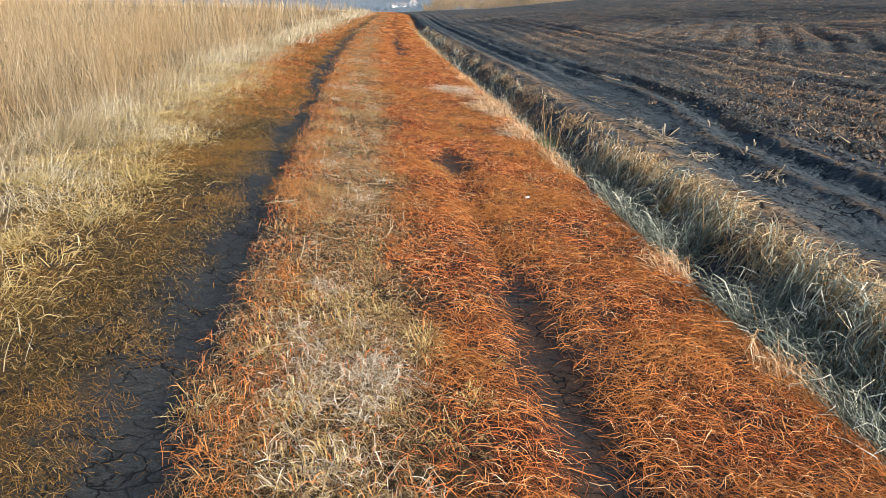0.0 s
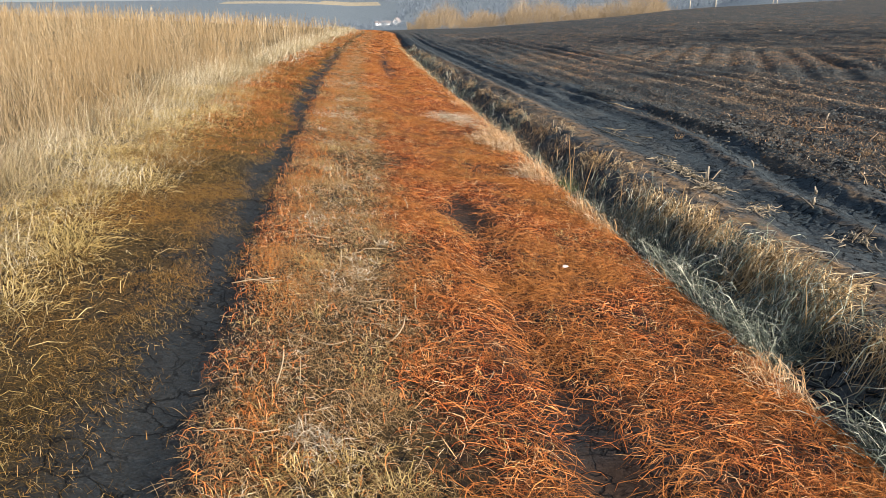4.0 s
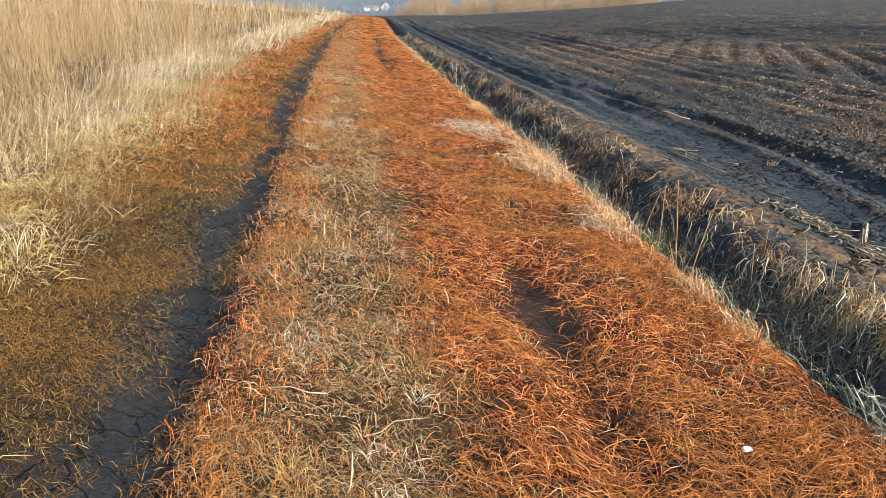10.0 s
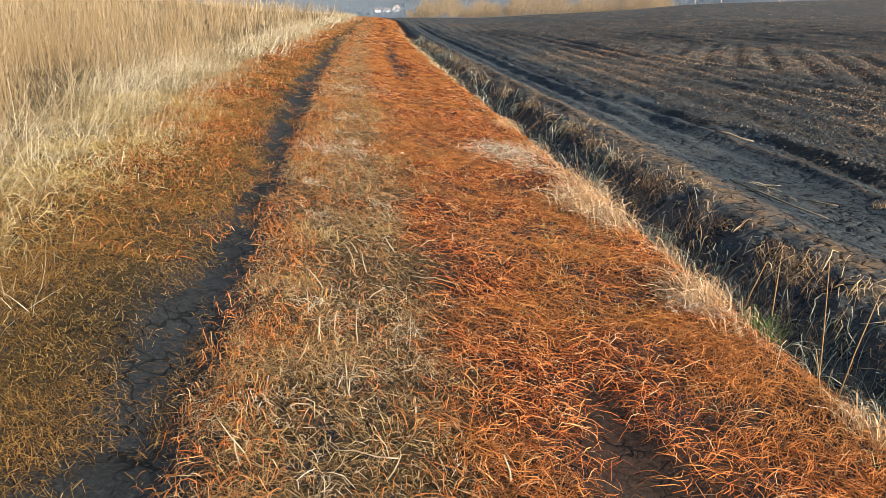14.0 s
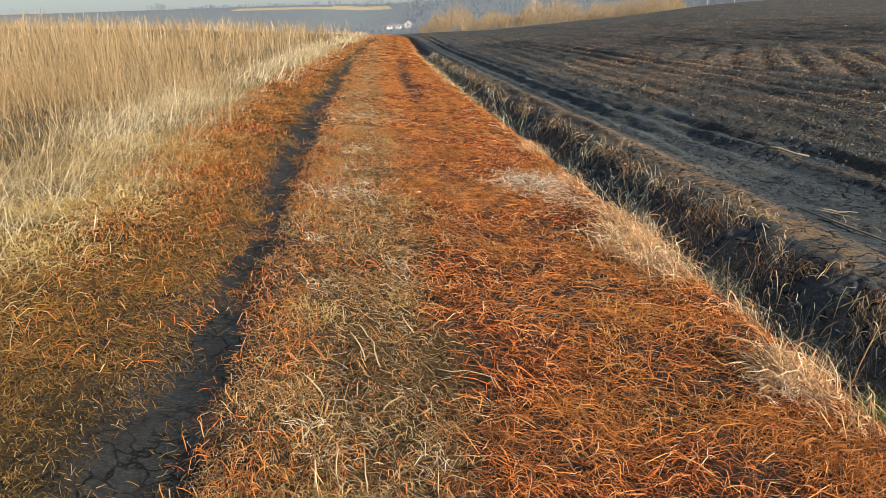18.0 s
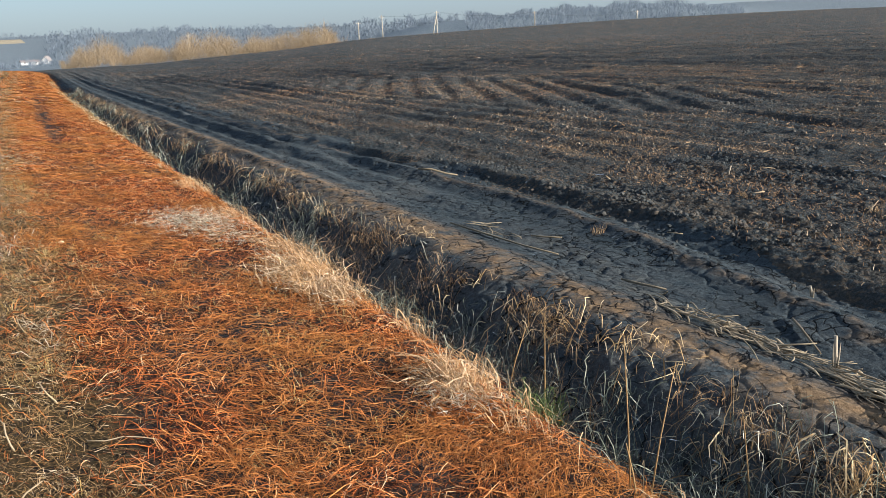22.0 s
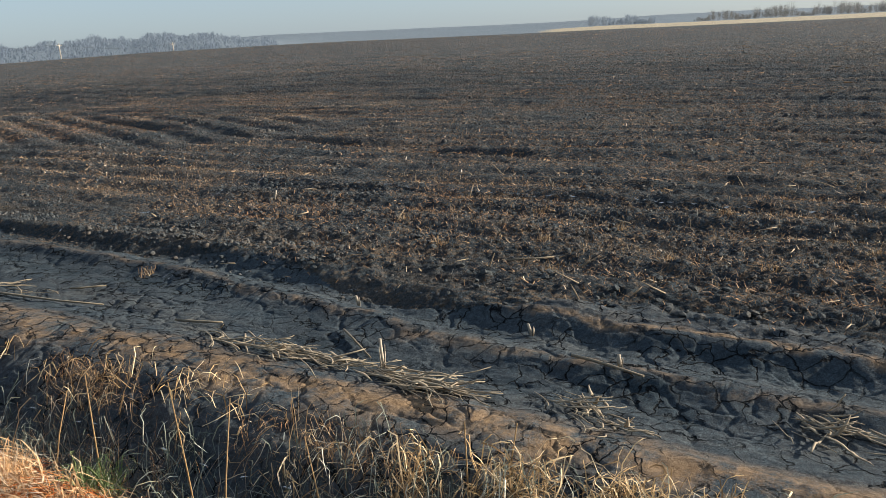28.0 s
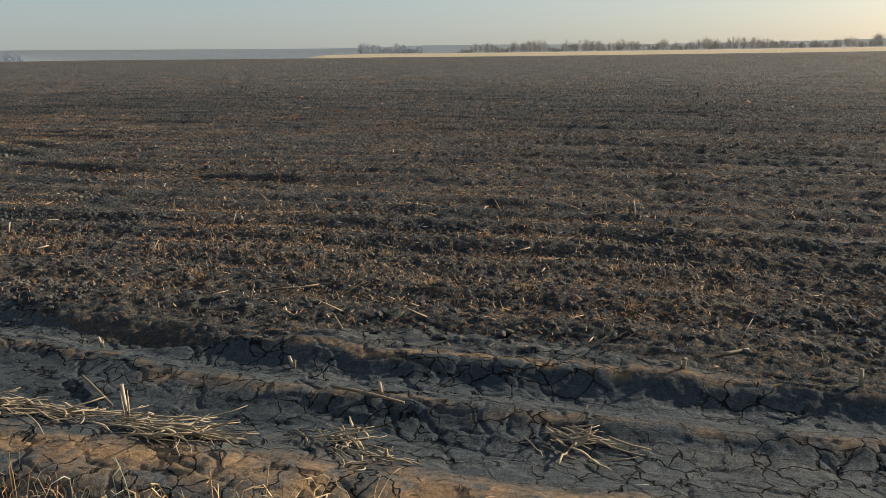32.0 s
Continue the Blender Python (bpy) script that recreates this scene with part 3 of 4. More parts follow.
clayish = (cs < 5.15 + 0.25 * np.sin(cy * 1.7)) & (cy < 60)
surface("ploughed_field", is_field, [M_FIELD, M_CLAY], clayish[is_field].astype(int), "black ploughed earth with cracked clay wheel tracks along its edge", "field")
surface("dirt_track", is_track, [M_TRACK], None, "trodden dark earth farm track with two wheel ruts", "dirt track")
surface("meadow_ground", is_meadow, [M_MEADOW], None, "brown earth under tall dry meadow grass", "meadow")
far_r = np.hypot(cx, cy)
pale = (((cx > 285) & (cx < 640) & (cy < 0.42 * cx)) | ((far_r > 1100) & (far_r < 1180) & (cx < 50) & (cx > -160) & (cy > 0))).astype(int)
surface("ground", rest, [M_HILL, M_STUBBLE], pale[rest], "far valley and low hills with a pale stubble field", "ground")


# ---- grass on the track ----
def scatter(rng, n, x0, x1, y0, y1, keep=None):
    x, y = rng.uniform(x0, x1, n), rng.uniform(y0, y1, n)
    if keep is not None:
        m = keep(x, y) > rng.random(n)
        x, y = x[m], y[m]
    return x, y


def bare(x, y):
    """How much of the earth is bare: the ruts."""
    wide = 0.105 + 0.11 * smooth(4, 15, y) + 0.03 * smooth(0, -4, y) + 0.05 * fbm(0 * x + 8, y * 0.9)
    left = 1.15 * np.exp(-((x + 0.27 + 0.16 * fbm(0 * x + 3, y * 1.2)) / wide) ** 2) * (0.85 + 0.6 * fbm(x * 4, y * 4))
    patch = smooth(0.02, 0.12, fbm(x * 4.2 + 9, y * 2.6)) * smooth(-1.1, -0.8, x) * (1 - smooth(-0.3, -0.15, x)) * (0.2 + 0.35 * smooth(1.0, -2, y))
    right = 1.1 * np.exp(-((x - 1.38) / (0.19 + 0.04 * smooth(10, 17, y))) ** 2) * smooth(-0.22, 0.1, fbm(x * 1.0, y * 0.8 + 4) + 0.05) * (1 - 0.7 * smooth(1.5, 2.5, y) * (1 - smooth(13, 17, y)))
    right = np.maximum(right, 0.95 * np.exp(-((x - 1.38) / 0.24) ** 2) * smooth(13, 18, y))
    return np.clip(left + patch + right, 0, 0.99)


def rust_share(x, y):
    edge = x + 0.25 * fbm(x * 1.2, y * 1.2)
    return np.clip(0.55 * np.exp(-((edge - 0.03) / 0.16) ** 2) + 0.16 + 0.14 * smooth(3, 8, y) + 0.85 * smooth(0.6, 1.0, edge) + 0.5 * np.exp(-((y - 6.9) / 0.25) ** 2) + 0.45 * smooth(-0.5, -0.75, edge) * smooth(2.5, 8, y), 0, 1)


def track_grass():
    rng = np.random.default_rng(11)
    out = []
    for y0, y1, n, w, l, k in ((-5.6, 3, 135000, 0.0023, 0.125, 4), (3, 10, 92000, 0.003, 0.14, 3), (10, 28, 76000, 0.0056, 0.19, 3), (28, 110, 42000, 0.018, 0.42, 3), (-16, -5.6, 9000, 0.009, 0.24, 3)):
        x, y = scatter(rng, n, -0.2 if y0 < 3 else -1.55, 2.62, y0, y1, lambda x, y: (1 - bare(x, y)) * rust_share(x, y) * (0.45 + 0.65 * smooth(-0.16, 0.14, fbm(x * 3.4, y * 2.2, 5, 0.7))))
        m = len(x)
        head = rng.choice([0.0, np.pi], m, p=[0.7, 0.3]) + rng.normal(-0.1, 0.75, m) + 1.3 * fbm(x * 1.3, y * 1.3) + rng.normal(0, 1.2, m) * ((x < 0.9) | (rng.random(m) < 0.27))
        xs = x + track_bend(y)
        out.append(lying(rng, xs, y, l * rng.uniform(0.4, 1.4, m) * np.where(x < 0.7, 0.5, 1.0), head, w * rng.uniform(0.6, 1.5, m), 0.045, 0.022, 0.65, k, wave=0.36))
    stuff("rust_grass", out, M_RUST, "rust-orange dead grass lying matted over the track", "grass")
    out = []
    for y0, y1, n, w, l, k in ((-5.6, 3, 56000, 0.0013, 0.07, 4), (-5.6, 3, 84000, 0.0018, 0.026, 2), (3, 10, 54000, 0.0024, 0.05, 2), (10, 28, 32000, 0.006, 0.1, 2), (28, 110, 9000, 0.022, 0.3, 2), (-16, -5.6, 4000, 0.009, 0.12, 2)):
        x, y = scatter(rng, n, -0.18, 1.05, y0, y1, lambda x, y: (1 - bare(x, y)) * smooth(-0.25, 0.05, x + 0.2 * fbm(x * 3, y * 3)) * (1 - 0.85 * smooth(0.6, 0.95, x)) * (0.5 + smooth(-0.2, 0.15, fbm(x * 2.4, y * 2.4))))
        m = len(x)
        head = rng.uniform(0, 2 * np.pi, m)
        out.append(lying(rng, x + track_bend(y), y, l * rng.uniform(0.5, 1.6, m), head, w * rng.uniform(0.7, 1.5, m), 0.026, 0.014, 0.7, k, wave=0.3))
    stuff("strip_grass", out, M_STRIP, "short tan and grey dead grass on the strip between the ruts", "grass")
    out = []
    for y0, y1, n, w, l, k in ((-5.6, 3, 60000, 0.0013, 0.042, 3), (-5.6, 3, 115000, 0.0025, 0.021, 2), (3, 10, 100000, 0.0032, 0.04, 2), (10, 28, 46000, 0.007, 0.1, 2), (28, 110, 12000, 0.024, 0.3, 2), (-16, -5.6, 5000, 0.01, 0.12, 2)):
        x, y = scatter(rng, n, -1.7, -0.2, y0, y1, lambda x, y: (1 - bare(x, y)) * (1 - 0.3 * smooth(-0.55, -0.3, x)) * (0.5 + 0.65 * smooth(-0.2, 0.15, fbm(x * 2.4, y * 2.4, 5, 0.7))))
        m = len(x)
        out.append(lying(rng, x + track_bend(y), y, l * rng.uniform(0.5, 1.7, m), rng.uniform(0, 2 * np.pi, m), w * rng.uniform(0.7, 1.5, m), 0.022, 0.012, 0.35, k, wave=0.18))
    stuff("ochre_grass", out, M_OCHRE, "short ochre dead grass beside the muddy rut", "grass")
    out, gold = [], []
    spots = [(rng.normal(0.4, 0.14), rng.normal(-3.3, 0.55), rng.uniform(0.05, 0.13), 90) for _ in range(34)]
    spots += [(rng.uniform(0.1, 0.7), rng.uniform(-2.2, 9), rng.uniform(0.04, 0.12), 40) for _ in range(26)]
    spots += [(0.23, 0.62, 0.14, 220), (0.3, 6.6, 0.35, 350), (2.06, 7.4, 0.34, 1300), (2.3, 3.1, 0.15, 420), (2.35, 5.25, 0.2, 450), (2.42, 6.0, 0.15, 260), (0.4, 12, 0.4, 250), (1.0, -4.6, 0.2, 300), (2.2, 6.8, 0.25, 300)]
    for px, py, r, n in spots:
        x, y = px + rng.normal(0, r * 0.6, n), py + rng.normal(0, r * 0.8, n)
        far = 1.0 + 0.6 * smooth(2, 8, py)
        out.append(lying(rng, x, y, 0.06 * far * rng.uniform(0.5, 1.6, n), rng.uniform(0, 2 * np.pi, n), 0.0022 * far * rng.uniform(0.7, 1.5, n), 0.035, 0.02, 0.6, 3, 0.002 + 0.02 * (n > 400), 0.2))
    stuff("bleached_grass", out, M_BLEACH, "grey-white bleached grass in patches on the track", "grass")
    spots = [(rng.normal(0.42, 0.25), rng.uniform(-5.2, -2.4), rng.uniform(0.05, 0.14), 90) for _ in range(34)]
    spots += [(rng.uniform(-0.05, 0.9), rng.uniform(-2.4, 10), rng.uniform(0.05, 0.16), 40) for _ in range(60)]
    spots += [(rng.uniform(-2.1, -1.05), rng.uniform(-3.6, 9), rng.uniform(0.12, 0.3), 150) for _ in range(120)]
    spots += [(rng.uniform(0.9, 2.5), rng.uniform(-4, 9), rng.uniform(0.06, 0.22), 30) for _ in range(60)]
    for px, py, r, n in spots:
        x, y = px + rng.normal(0, r * 0.6, n), py + rng.normal(0, r * 0.8, n)
        a = np.arctan2(y - py, x - px) + rng.normal(0, 0.7, n)
        gold.append(lying(rng, x, y, (0.055 if px > -1 else 0.1) * rng.uniform(0.5, 1.6, n), a, (0.0021 if px > -1 else 0.003) * rng.uniform(0.7, 1.5, n), 0.045, 0.03, 0.6, 3))
    stuff("yellow_grass", gold, M_YELLOW, "straw-yellow dead grass in small tussocks on the track", "grass")


def meadow_grass():
    rng = np.random.default_rng(12)
    out = []
    for y0, y1, n, each, w, l, r in ((-5.5, 4, 1100, 18, 0.003, 0.27, 0.1), (4, 14, 1100, 13, 0.0044, 0.3, 0.12), (14, 40, 900, 10, 0.012, 0.34, 0.2), (40, 110, 700, 7, 0.035, 0.45, 0.4), (-16, -5.5, 400, 8, 0.01, 0.32, 0.15)):
        x, y = scatter(rng, n, -2.7, -0.95, y0, y1, lambda x, y: smooth(-0.95, -1.5, x + 0.7 * fbm(x * 0.9, y * 0.9)))
        c = len(x)
        way, lift = rng.normal(0.2, 1.4, c), rng.uniform(0.3, 1.25, c)
        size = rng.uniform(0.5, 1.35, c) * (0.45 + 0.7 * smooth(-1.0, -2.0, x))
        x, y, way, lift, size = (np.repeat(v, each) for v in (x, y, way, lift, size))
        m = len(x)
        x, y = x + rng.normal(0, r, m), y + rng.normal(0, r, m)
        xs = x + track_bend(y)
        out.append(upright(rng, xs, y, ground_z(xs, y), 0.88 * l * rng.uniform(0.5, 1.4, m) * size, way + rng.normal(0, 0.8, m), np.abs(lift + rng.normal(0, 0.3, m)), rng.uniform(-0.1, 1.5, m), w * rng.uniform(0.6, 1.5, m), 4 if y1 == 4 else 3))
    stuff("fringe_grass", out, M_CREAM, "cream-white bowed dry grass along the meadow's edge", "grass")
    out = []
    for y0, y1, x0, n, w, l in ((-4, 4, -6, 6000, 0.0026, 0.85), (3, 16, -14, 30000, 0.0032, 0.95), (14, 45, -32, 26000, 0.0075, 1.15), (45, 130, -90, 13000, 0.04, 1.3), (-16, -4, -16, 4500, 0.012, 0.95)):
        x, y = scatter(rng, n, x0, -1.55, y0, y1, lambda x, y: smooth(-1.7, -3.0, x + 0.9 * fbm(x * 0.6, y * 0.6)) * (0.25 + 0.75 * smooth(-0.2, 0.15, fbm(x * 0.9, y * 0.9))))
        m = len(x)
        xs = x + track_bend(y)
        z = ground_z(xs, y)
        ln = l * rng.uniform(0.45, 1.15, m) * (0.75 + 0.25 * smooth(-1.6, -3.5, x)) * (1 + 0.5 * fbm(x * 0.8, y * 0.8))
        hd, le = rng.uniform(0, 2 * np.pi, m), np.abs(rng.normal(0, 0.22, m))
        v, q = upright(rng, xs, y, z, ln, hd, le, rng.uniform(-0.1, 0.6, m), w * rng.uniform(0.6, 1.3, m), 3)
        out.append((v, q))
        if y0 in (-4, 3):
            tip = v.reshape(m, 3, 2, 3)[:, 2].mean(1)
            tip = np.repeat(tip[rng.random(m) < 0.45], 2, 0)
            t = len(tip)
            out.append(upright(rng, tip[:, 0], tip[:, 1], tip[:, 2] - rng.uniform(0, 0.07, t), rng.uniform(0.04, 0.12, t), rng.uniform(0, 6.28, t), rng.uniform(0.2, 1.3, t), rng.uniform(0, 0.9, t), w * rng.uniform(1.2, 2.4, t), 2))
    for y0, y1, x0, n, w in ((-4, 6, -6, 5000, 0.003), (5, 20, -12, 8000, 0.005)):
        x, y = scatter(rng, n, x0, -1.7, y0, y1, lambda x, y: smooth(-1.6, -2.3, x))
        m = len(x)
        out.append(upright(rng, x, y, ground_z(x, y), 0.5 * rng.uniform(0.5, 1.3, m), rng.uniform(0, 6.28, m), rng.uniform(0.1, 0.8, m), rng.uniform(0.4, 2.0, m), w * rng.uniform(0.6, 1.4, m)))
    stuff("tall_grass", out, M_TALL, "tall upright straw-coloured dry meadow grass", "grass")


def ditch_grass():
    rng = np.random.default_rng(13)
    out = []
    for y0, y1, n, w, l in ((-5.8, 0.5, 17000, 0.005, 0.24), (0.5, 2.6, 1700, 0.0034, 0.16), (2.6, 9, 3200, 0.003, 0.12), (9, 40, 2400, 0.007, 0.14), (-16, -5.8, 3000, 0.011, 0.3)):
        x, y = scatter(rng, n, 2.6, 3.2, y0, y1, lambda x, y: smooth(-0.2, 0.15, fbm(x * 2, y * 1.2)) * (1 - 0.6 * smooth(2.9, 3.2, x)))
        xs = x + track_bend(y)
        up = rng.random(len(x)) < 0.16
        m = int(up.sum())
        out.append(upright(rng, xs[up], y[up], ground_z(xs[up], y[up]), l * rng.uniform(0.4, 1.3, m), rng.normal(0.4, 1.6, m), rng.uniform(0.8, 1.6, m), rng.uniform(-0.4, 0.6, m), w * rng.uniform(0.4, 1.2, m), 4, 0.35))
        m = int((~up).sum())
        out.append(lying(rng, xs[~up], y[~up], l * rng.uniform(0.5, 1.6, m), rng.uniform(0, 6.28, m), w * rng.uniform(0.4, 1.2, m), 0.16, 0.12, 1.3, 5, wave=0.6))
    stuff("ditch_grass", out, M_DITCH, "grey-green matted dead grass draped in the ditch", "grass")
    out = []
    for y0, y1, n, l in ((-6.5, 0.7, 9000, 0.19), (0.7, 4, 140, 0.12)):
        x, y = scatter(rng, n, 2.98, 3.3, y0, y1, lambda x, y: smooth(-0.25, 0.1, fbm(x * 1.5, y * 1.5)))
        m = len(x)
        up = rng.random(m) < 0.12
        m = int(up.sum())
        out.append(upright(rng, x[up], y[up], ground_z(x[up], y[up]), l * rng.uniform(0.5, 1.4, m), rng.normal(np.pi, 1.3, m), rng.uniform(0.5, 1.5, m), rng.uniform(-0.2, 0.6, m), 0.005 * rng.uniform(0.6, 1.4, m)))
        m = int((~up).sum())
        out.append(lying(rng, x[~up], y[~up], l * rng.uniform(0.6, 1.6, m), rng.uniform(0, 6.28, m), 0.005 * rng.uniform(0.6, 1.4, m), 0.085, 0.05, 1.0, 4, wave=0.55))
    wiry = []
    for y0, y1, n, l, w in ((1.0, 6, 5200, 0.17, 0.0021), (6, 14, 3200, 0.18, 0.0028), (14, 40, 2600, 0.22, 0.007)):
        x, y = scatter(rng, n, 2.62, 3.22, y0, y1, lambda x, y: smooth(-0.1, 0.2, fbm(x * 2.2 + 5, y * 1.7)))
        m = len(x)
        xs = x + track_bend(y)
        wiry.append(upright(rng, xs, y, ground_z(xs, y), l * rng.uniform(0.3, 1.3, m), rng.uniform(0, 6.28, m), rng.uniform(0.2, 1.4, m), rng.uniform(-0.4, 0.9, m), w * rng.uniform(0.6, 1.4, m), 4))
    for y0, y1, n, l, w in ((0.8, 9, 2400, 0.09, 0.0024), (9, 30, 1500, 0.16, 0.006)):
        x, y = scatter(rng, n, 3.02, 3.26, y0, y1, lambda x, y: smooth(-0.05, 0.2, fbm(x * 1.6 + 21, y * 1.9)))
        m = len(x)
        wiry.append(lying(rng, x + track_bend(y), y, l * rng.uniform(0.4, 1.6, m), rng.normal(3.0, 1.1, m), w * rng.uniform(0.6, 1.4, m), 0.07, 0.04, 0.8, 4, wave=0.25))
    stuff("ditch_scrub", wiry, M_SCRUB, "wiry brown dead stems on the black ditch bank", "scrub")
    x, y = scatter(rng, 1500, 3.12, 3.42, -2, 9, lambda x, y: smooth(0.0, 0.25, fbm(x * 2 + 31, y * 1.6)))
    m = len(x)
    out.append(lying(rng, x, y, 0.09 * rng.uniform(0.5, 1.6, m), rng.uniform(0, 6.28, m), 0.0035 * rng.uniform(0.6, 1.4, m), 0.06, 0.04, 1.0, 4))
    for y0, y1, n, l, w in ((-6.5, 12, 2600, 0.11, 0.0032), (12, 60, 2500, 0.2, 0.012)):
        x, y = scatter(rng, n, 2.36, 2.68, y0, y1, lambda x, y: smooth(0.02, 0.25, fbm(x * 1.4, y * 1.4)))
        m = len(x)
        xs = x + track_bend(y)
        out.append(lying(rng, xs, y, l * rng.uniform(0.5, 1.6, m), rng.normal(0.2, 1.2, m), w * rng.uniform(0.6, 1.4, m), 0.09, 0.06, 1.1, 4))
    stuff("bank_grass", out, M_BANK, "pale yellow straw drooping over the ditch's edges", "grass")


track_grass()
meadow_grass()
ditch_grass()


# ---- the ploughed field: clods and straw ----
def lumps(rng, x, y, r):
    """Rough six-sided lumps, half sunk in the earth."""
    n = len(x)
    a = np.arange(6) * np.pi / 3
    ring = np.stack([np.cos(a), np.sin(a)], -1)
    jit = rng.uniform(0.65, 1.25, (n, 2, 6))
    rot = rng.uniform(0, 2 * np.pi, n)
    c, s = np.cos(rot), np.sin(rot)
    z = ground_z(x, y)
    hgt = r * rng.uniform(0.35, 0.8, n)
    v = np.zeros((n, 13, 3))
    for k, (sc, hz) in enumerate(((1.0, -0.25), (0.72, 0.75))):
        px, py = ring[None, :, 0] * jit[:, k] * sc, ring[None, :, 1] * jit[:, k] * sc * 0.8
        v[:, k * 6:k * 6 + 6, 0] = x[:, None] + r[:, None] * (px * c[:, None] - py * s[:, None])
        v[:, k * 6:k * 6 + 6, 1] = y[:, None] + r[:, None] * (px * s[:, None] + py * c[:, None])
        v[:, k * 6:k * 6 + 6, 2] = z[:, None] + hgt[:, None] * (hz + rng.uniform(-0.2, 0.2, (n, 6)))
    v[:, 12] = np.stack([x, y, z + hgt * rng.uniform(0.85, 1.1, n)], -1)
    q = [(j, (j + 1) % 6, 6 + (j + 1) % 6, 6 + j) for j in range(6)] + [(12, 6 + j, 6 + (j + 1) % 6, 6 + (j + 2) % 6) for j in (0, 2, 4)]
    q = (np.arange(n) * 13)[:, None, None] + np.array(q)[None]
    return v.reshape(-1, 3), q.reshape(-1, 4)


def field_cover():
    rng = np.random.default_rng(14)
    out, bits = [], []
    for x0, x1, y0, y1, n, r, l, w in ((4.7, 9, -3, 9, 5600, 0.016, 0.03, 0.0055), (5, 22, -6, 26, 12000, 0.025, 0.042, 0.0085), (8, 60, -16, 70, 8500, 0.045, 0.09, 0.016), (20, 200, -40, 150, 500, 0.05, 0.2, 0.05)):
        x, y = scatter(rng, n, x0, x1, y0, y1, lambda x, y: smooth(4.7, 5.8, x) * smooth(-0.3, 0.2, fbm(x * 0.9, y * 0.9)))
        out.append(lumps(rng, x, y, r * rng.uniform(0.4, 1.3, len(x)) ** 1.5))
        n = 30000 if x0 < 4.8 else n * 5 + 36000
        x, y = scatter(rng, n, x0, x1, y0, y1, lambda x, y: smooth(4.9, 6.2, x) * smooth(-0.3, 0.15, fbm(x * 0.5 + 40, y * 0.5)))
        m = len(x)
        bits.append(lying(rng, x, y, l * rng.uniform(0.3, 1.3, m) ** 1.4, rng.uniform(0, 2 * np.pi, m), w * rng.uniform(0.6, 1.4, m), 0.03, 0.02, 0.3, 2, 0.014))
    stuff("earth_clods", out, M_CLOD, "black crumbled earth clods over the ploughed field", "clods")
    x, y = scatter(rng, 15000, 5.0, 34, -6, 34, lambda x, y: smooth(5.0, 6.0, x) * smooth(0.02, 0.22, fbm(x * 0.9 + 11, y * 0.55)) * np.exp(-(x - 5) / 14))
    m = len(x)
    far = 1 + np.hypot(x, y) / 14
    bits.append(upright(rng, x, y, ground_z(x, y), 0.06 * far**0.5 * rng.uniform(0.4, 1.4, m), rng.uniform(0, 6.28, m), rng.uniform(0.2, 1.2, m), rng.uniform(0, 0.9, m), 0.0028 * far * rng.uniform(0.6, 1.4, m), 3))
    stuff("straw_residue", bits, M_RESIDUE, "bits of dry maize straw strewn over the ploughed field", "straw")


field_cover()


# ---- the far side: woods, thicket, poles and wires, farmstead ----
def polar(az, r):
    return r * np.sin(np.radians(az)), r * np.cos(np.radians(az))


def woods(name, az0, az1, r0, r1, n, high, mat, label, seed, twigs=22, wide=0.35, droop=(-0.4, 0.1)):
    """Bare winter trees: a trunk and a loose crown of limbs and twigs each, in stands of uneven height."""
    rng = np.random.default_rng(seed)
    az = rng.uniform(az0, az1, n)
    az = az + 0.25 * fbm(az * 1.3, 0 * az + seed, 3)
    x, y = polar(az, rng.uniform(r0, r1, n))
    z = ground_z(x, y)
    hh = high * rng.uniform(0.45, 1.05, n) * (1 + 0.9 * fbm(az * 1.1, 0 * az + 3.0 * seed, 4))
    out = [upright(rng, x, y, z, hh * 0.7, rng.uniform(0, 6.28, n), rng.uniform(0, 0.1, n), rng.uniform(0, 0.1, n), wide * 0.35 + 0 * x, 3)]
    bx, by, bh = np.repeat(x, twigs), np.repeat(y, twigs), np.repeat(hh, twigs)
    m = len(bx)
    f = rng.uniform(0.05, 0.75, m)
    a, d = rng.uniform(0, 6.28, m), rng.uniform(0, 0.16, m) * bh
    out.append(upright(rng, bx + d * np.cos(a), by + d * np.sin(a), np.repeat(z, twigs) + bh * f, bh * np.minimum(1 - f, 0.5) * rng.uniform(0.4, 1.0, m), a, rng.uniform(0.1, 1.2, m), rng.uniform(*droop, m), wide * rng.uniform(0.4, 1.1, m), 2))
    stuff(name, out, mat, label, "trees")


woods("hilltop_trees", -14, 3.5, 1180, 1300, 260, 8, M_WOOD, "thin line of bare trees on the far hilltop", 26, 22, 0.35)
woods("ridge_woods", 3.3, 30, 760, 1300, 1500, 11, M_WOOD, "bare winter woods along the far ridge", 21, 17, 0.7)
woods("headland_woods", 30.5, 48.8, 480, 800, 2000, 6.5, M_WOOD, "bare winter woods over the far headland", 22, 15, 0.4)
woods("treeline", 77.0, 108, 610, 690, 900, 7.5, M_TREES, "line of bare grey trees behind the stubble field", 23, 44, 0.17)
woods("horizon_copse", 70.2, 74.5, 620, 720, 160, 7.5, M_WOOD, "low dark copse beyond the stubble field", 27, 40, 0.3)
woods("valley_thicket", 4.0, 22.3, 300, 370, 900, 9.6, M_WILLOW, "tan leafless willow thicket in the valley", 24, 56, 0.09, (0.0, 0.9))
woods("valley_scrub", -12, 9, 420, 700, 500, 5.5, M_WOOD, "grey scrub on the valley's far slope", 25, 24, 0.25)


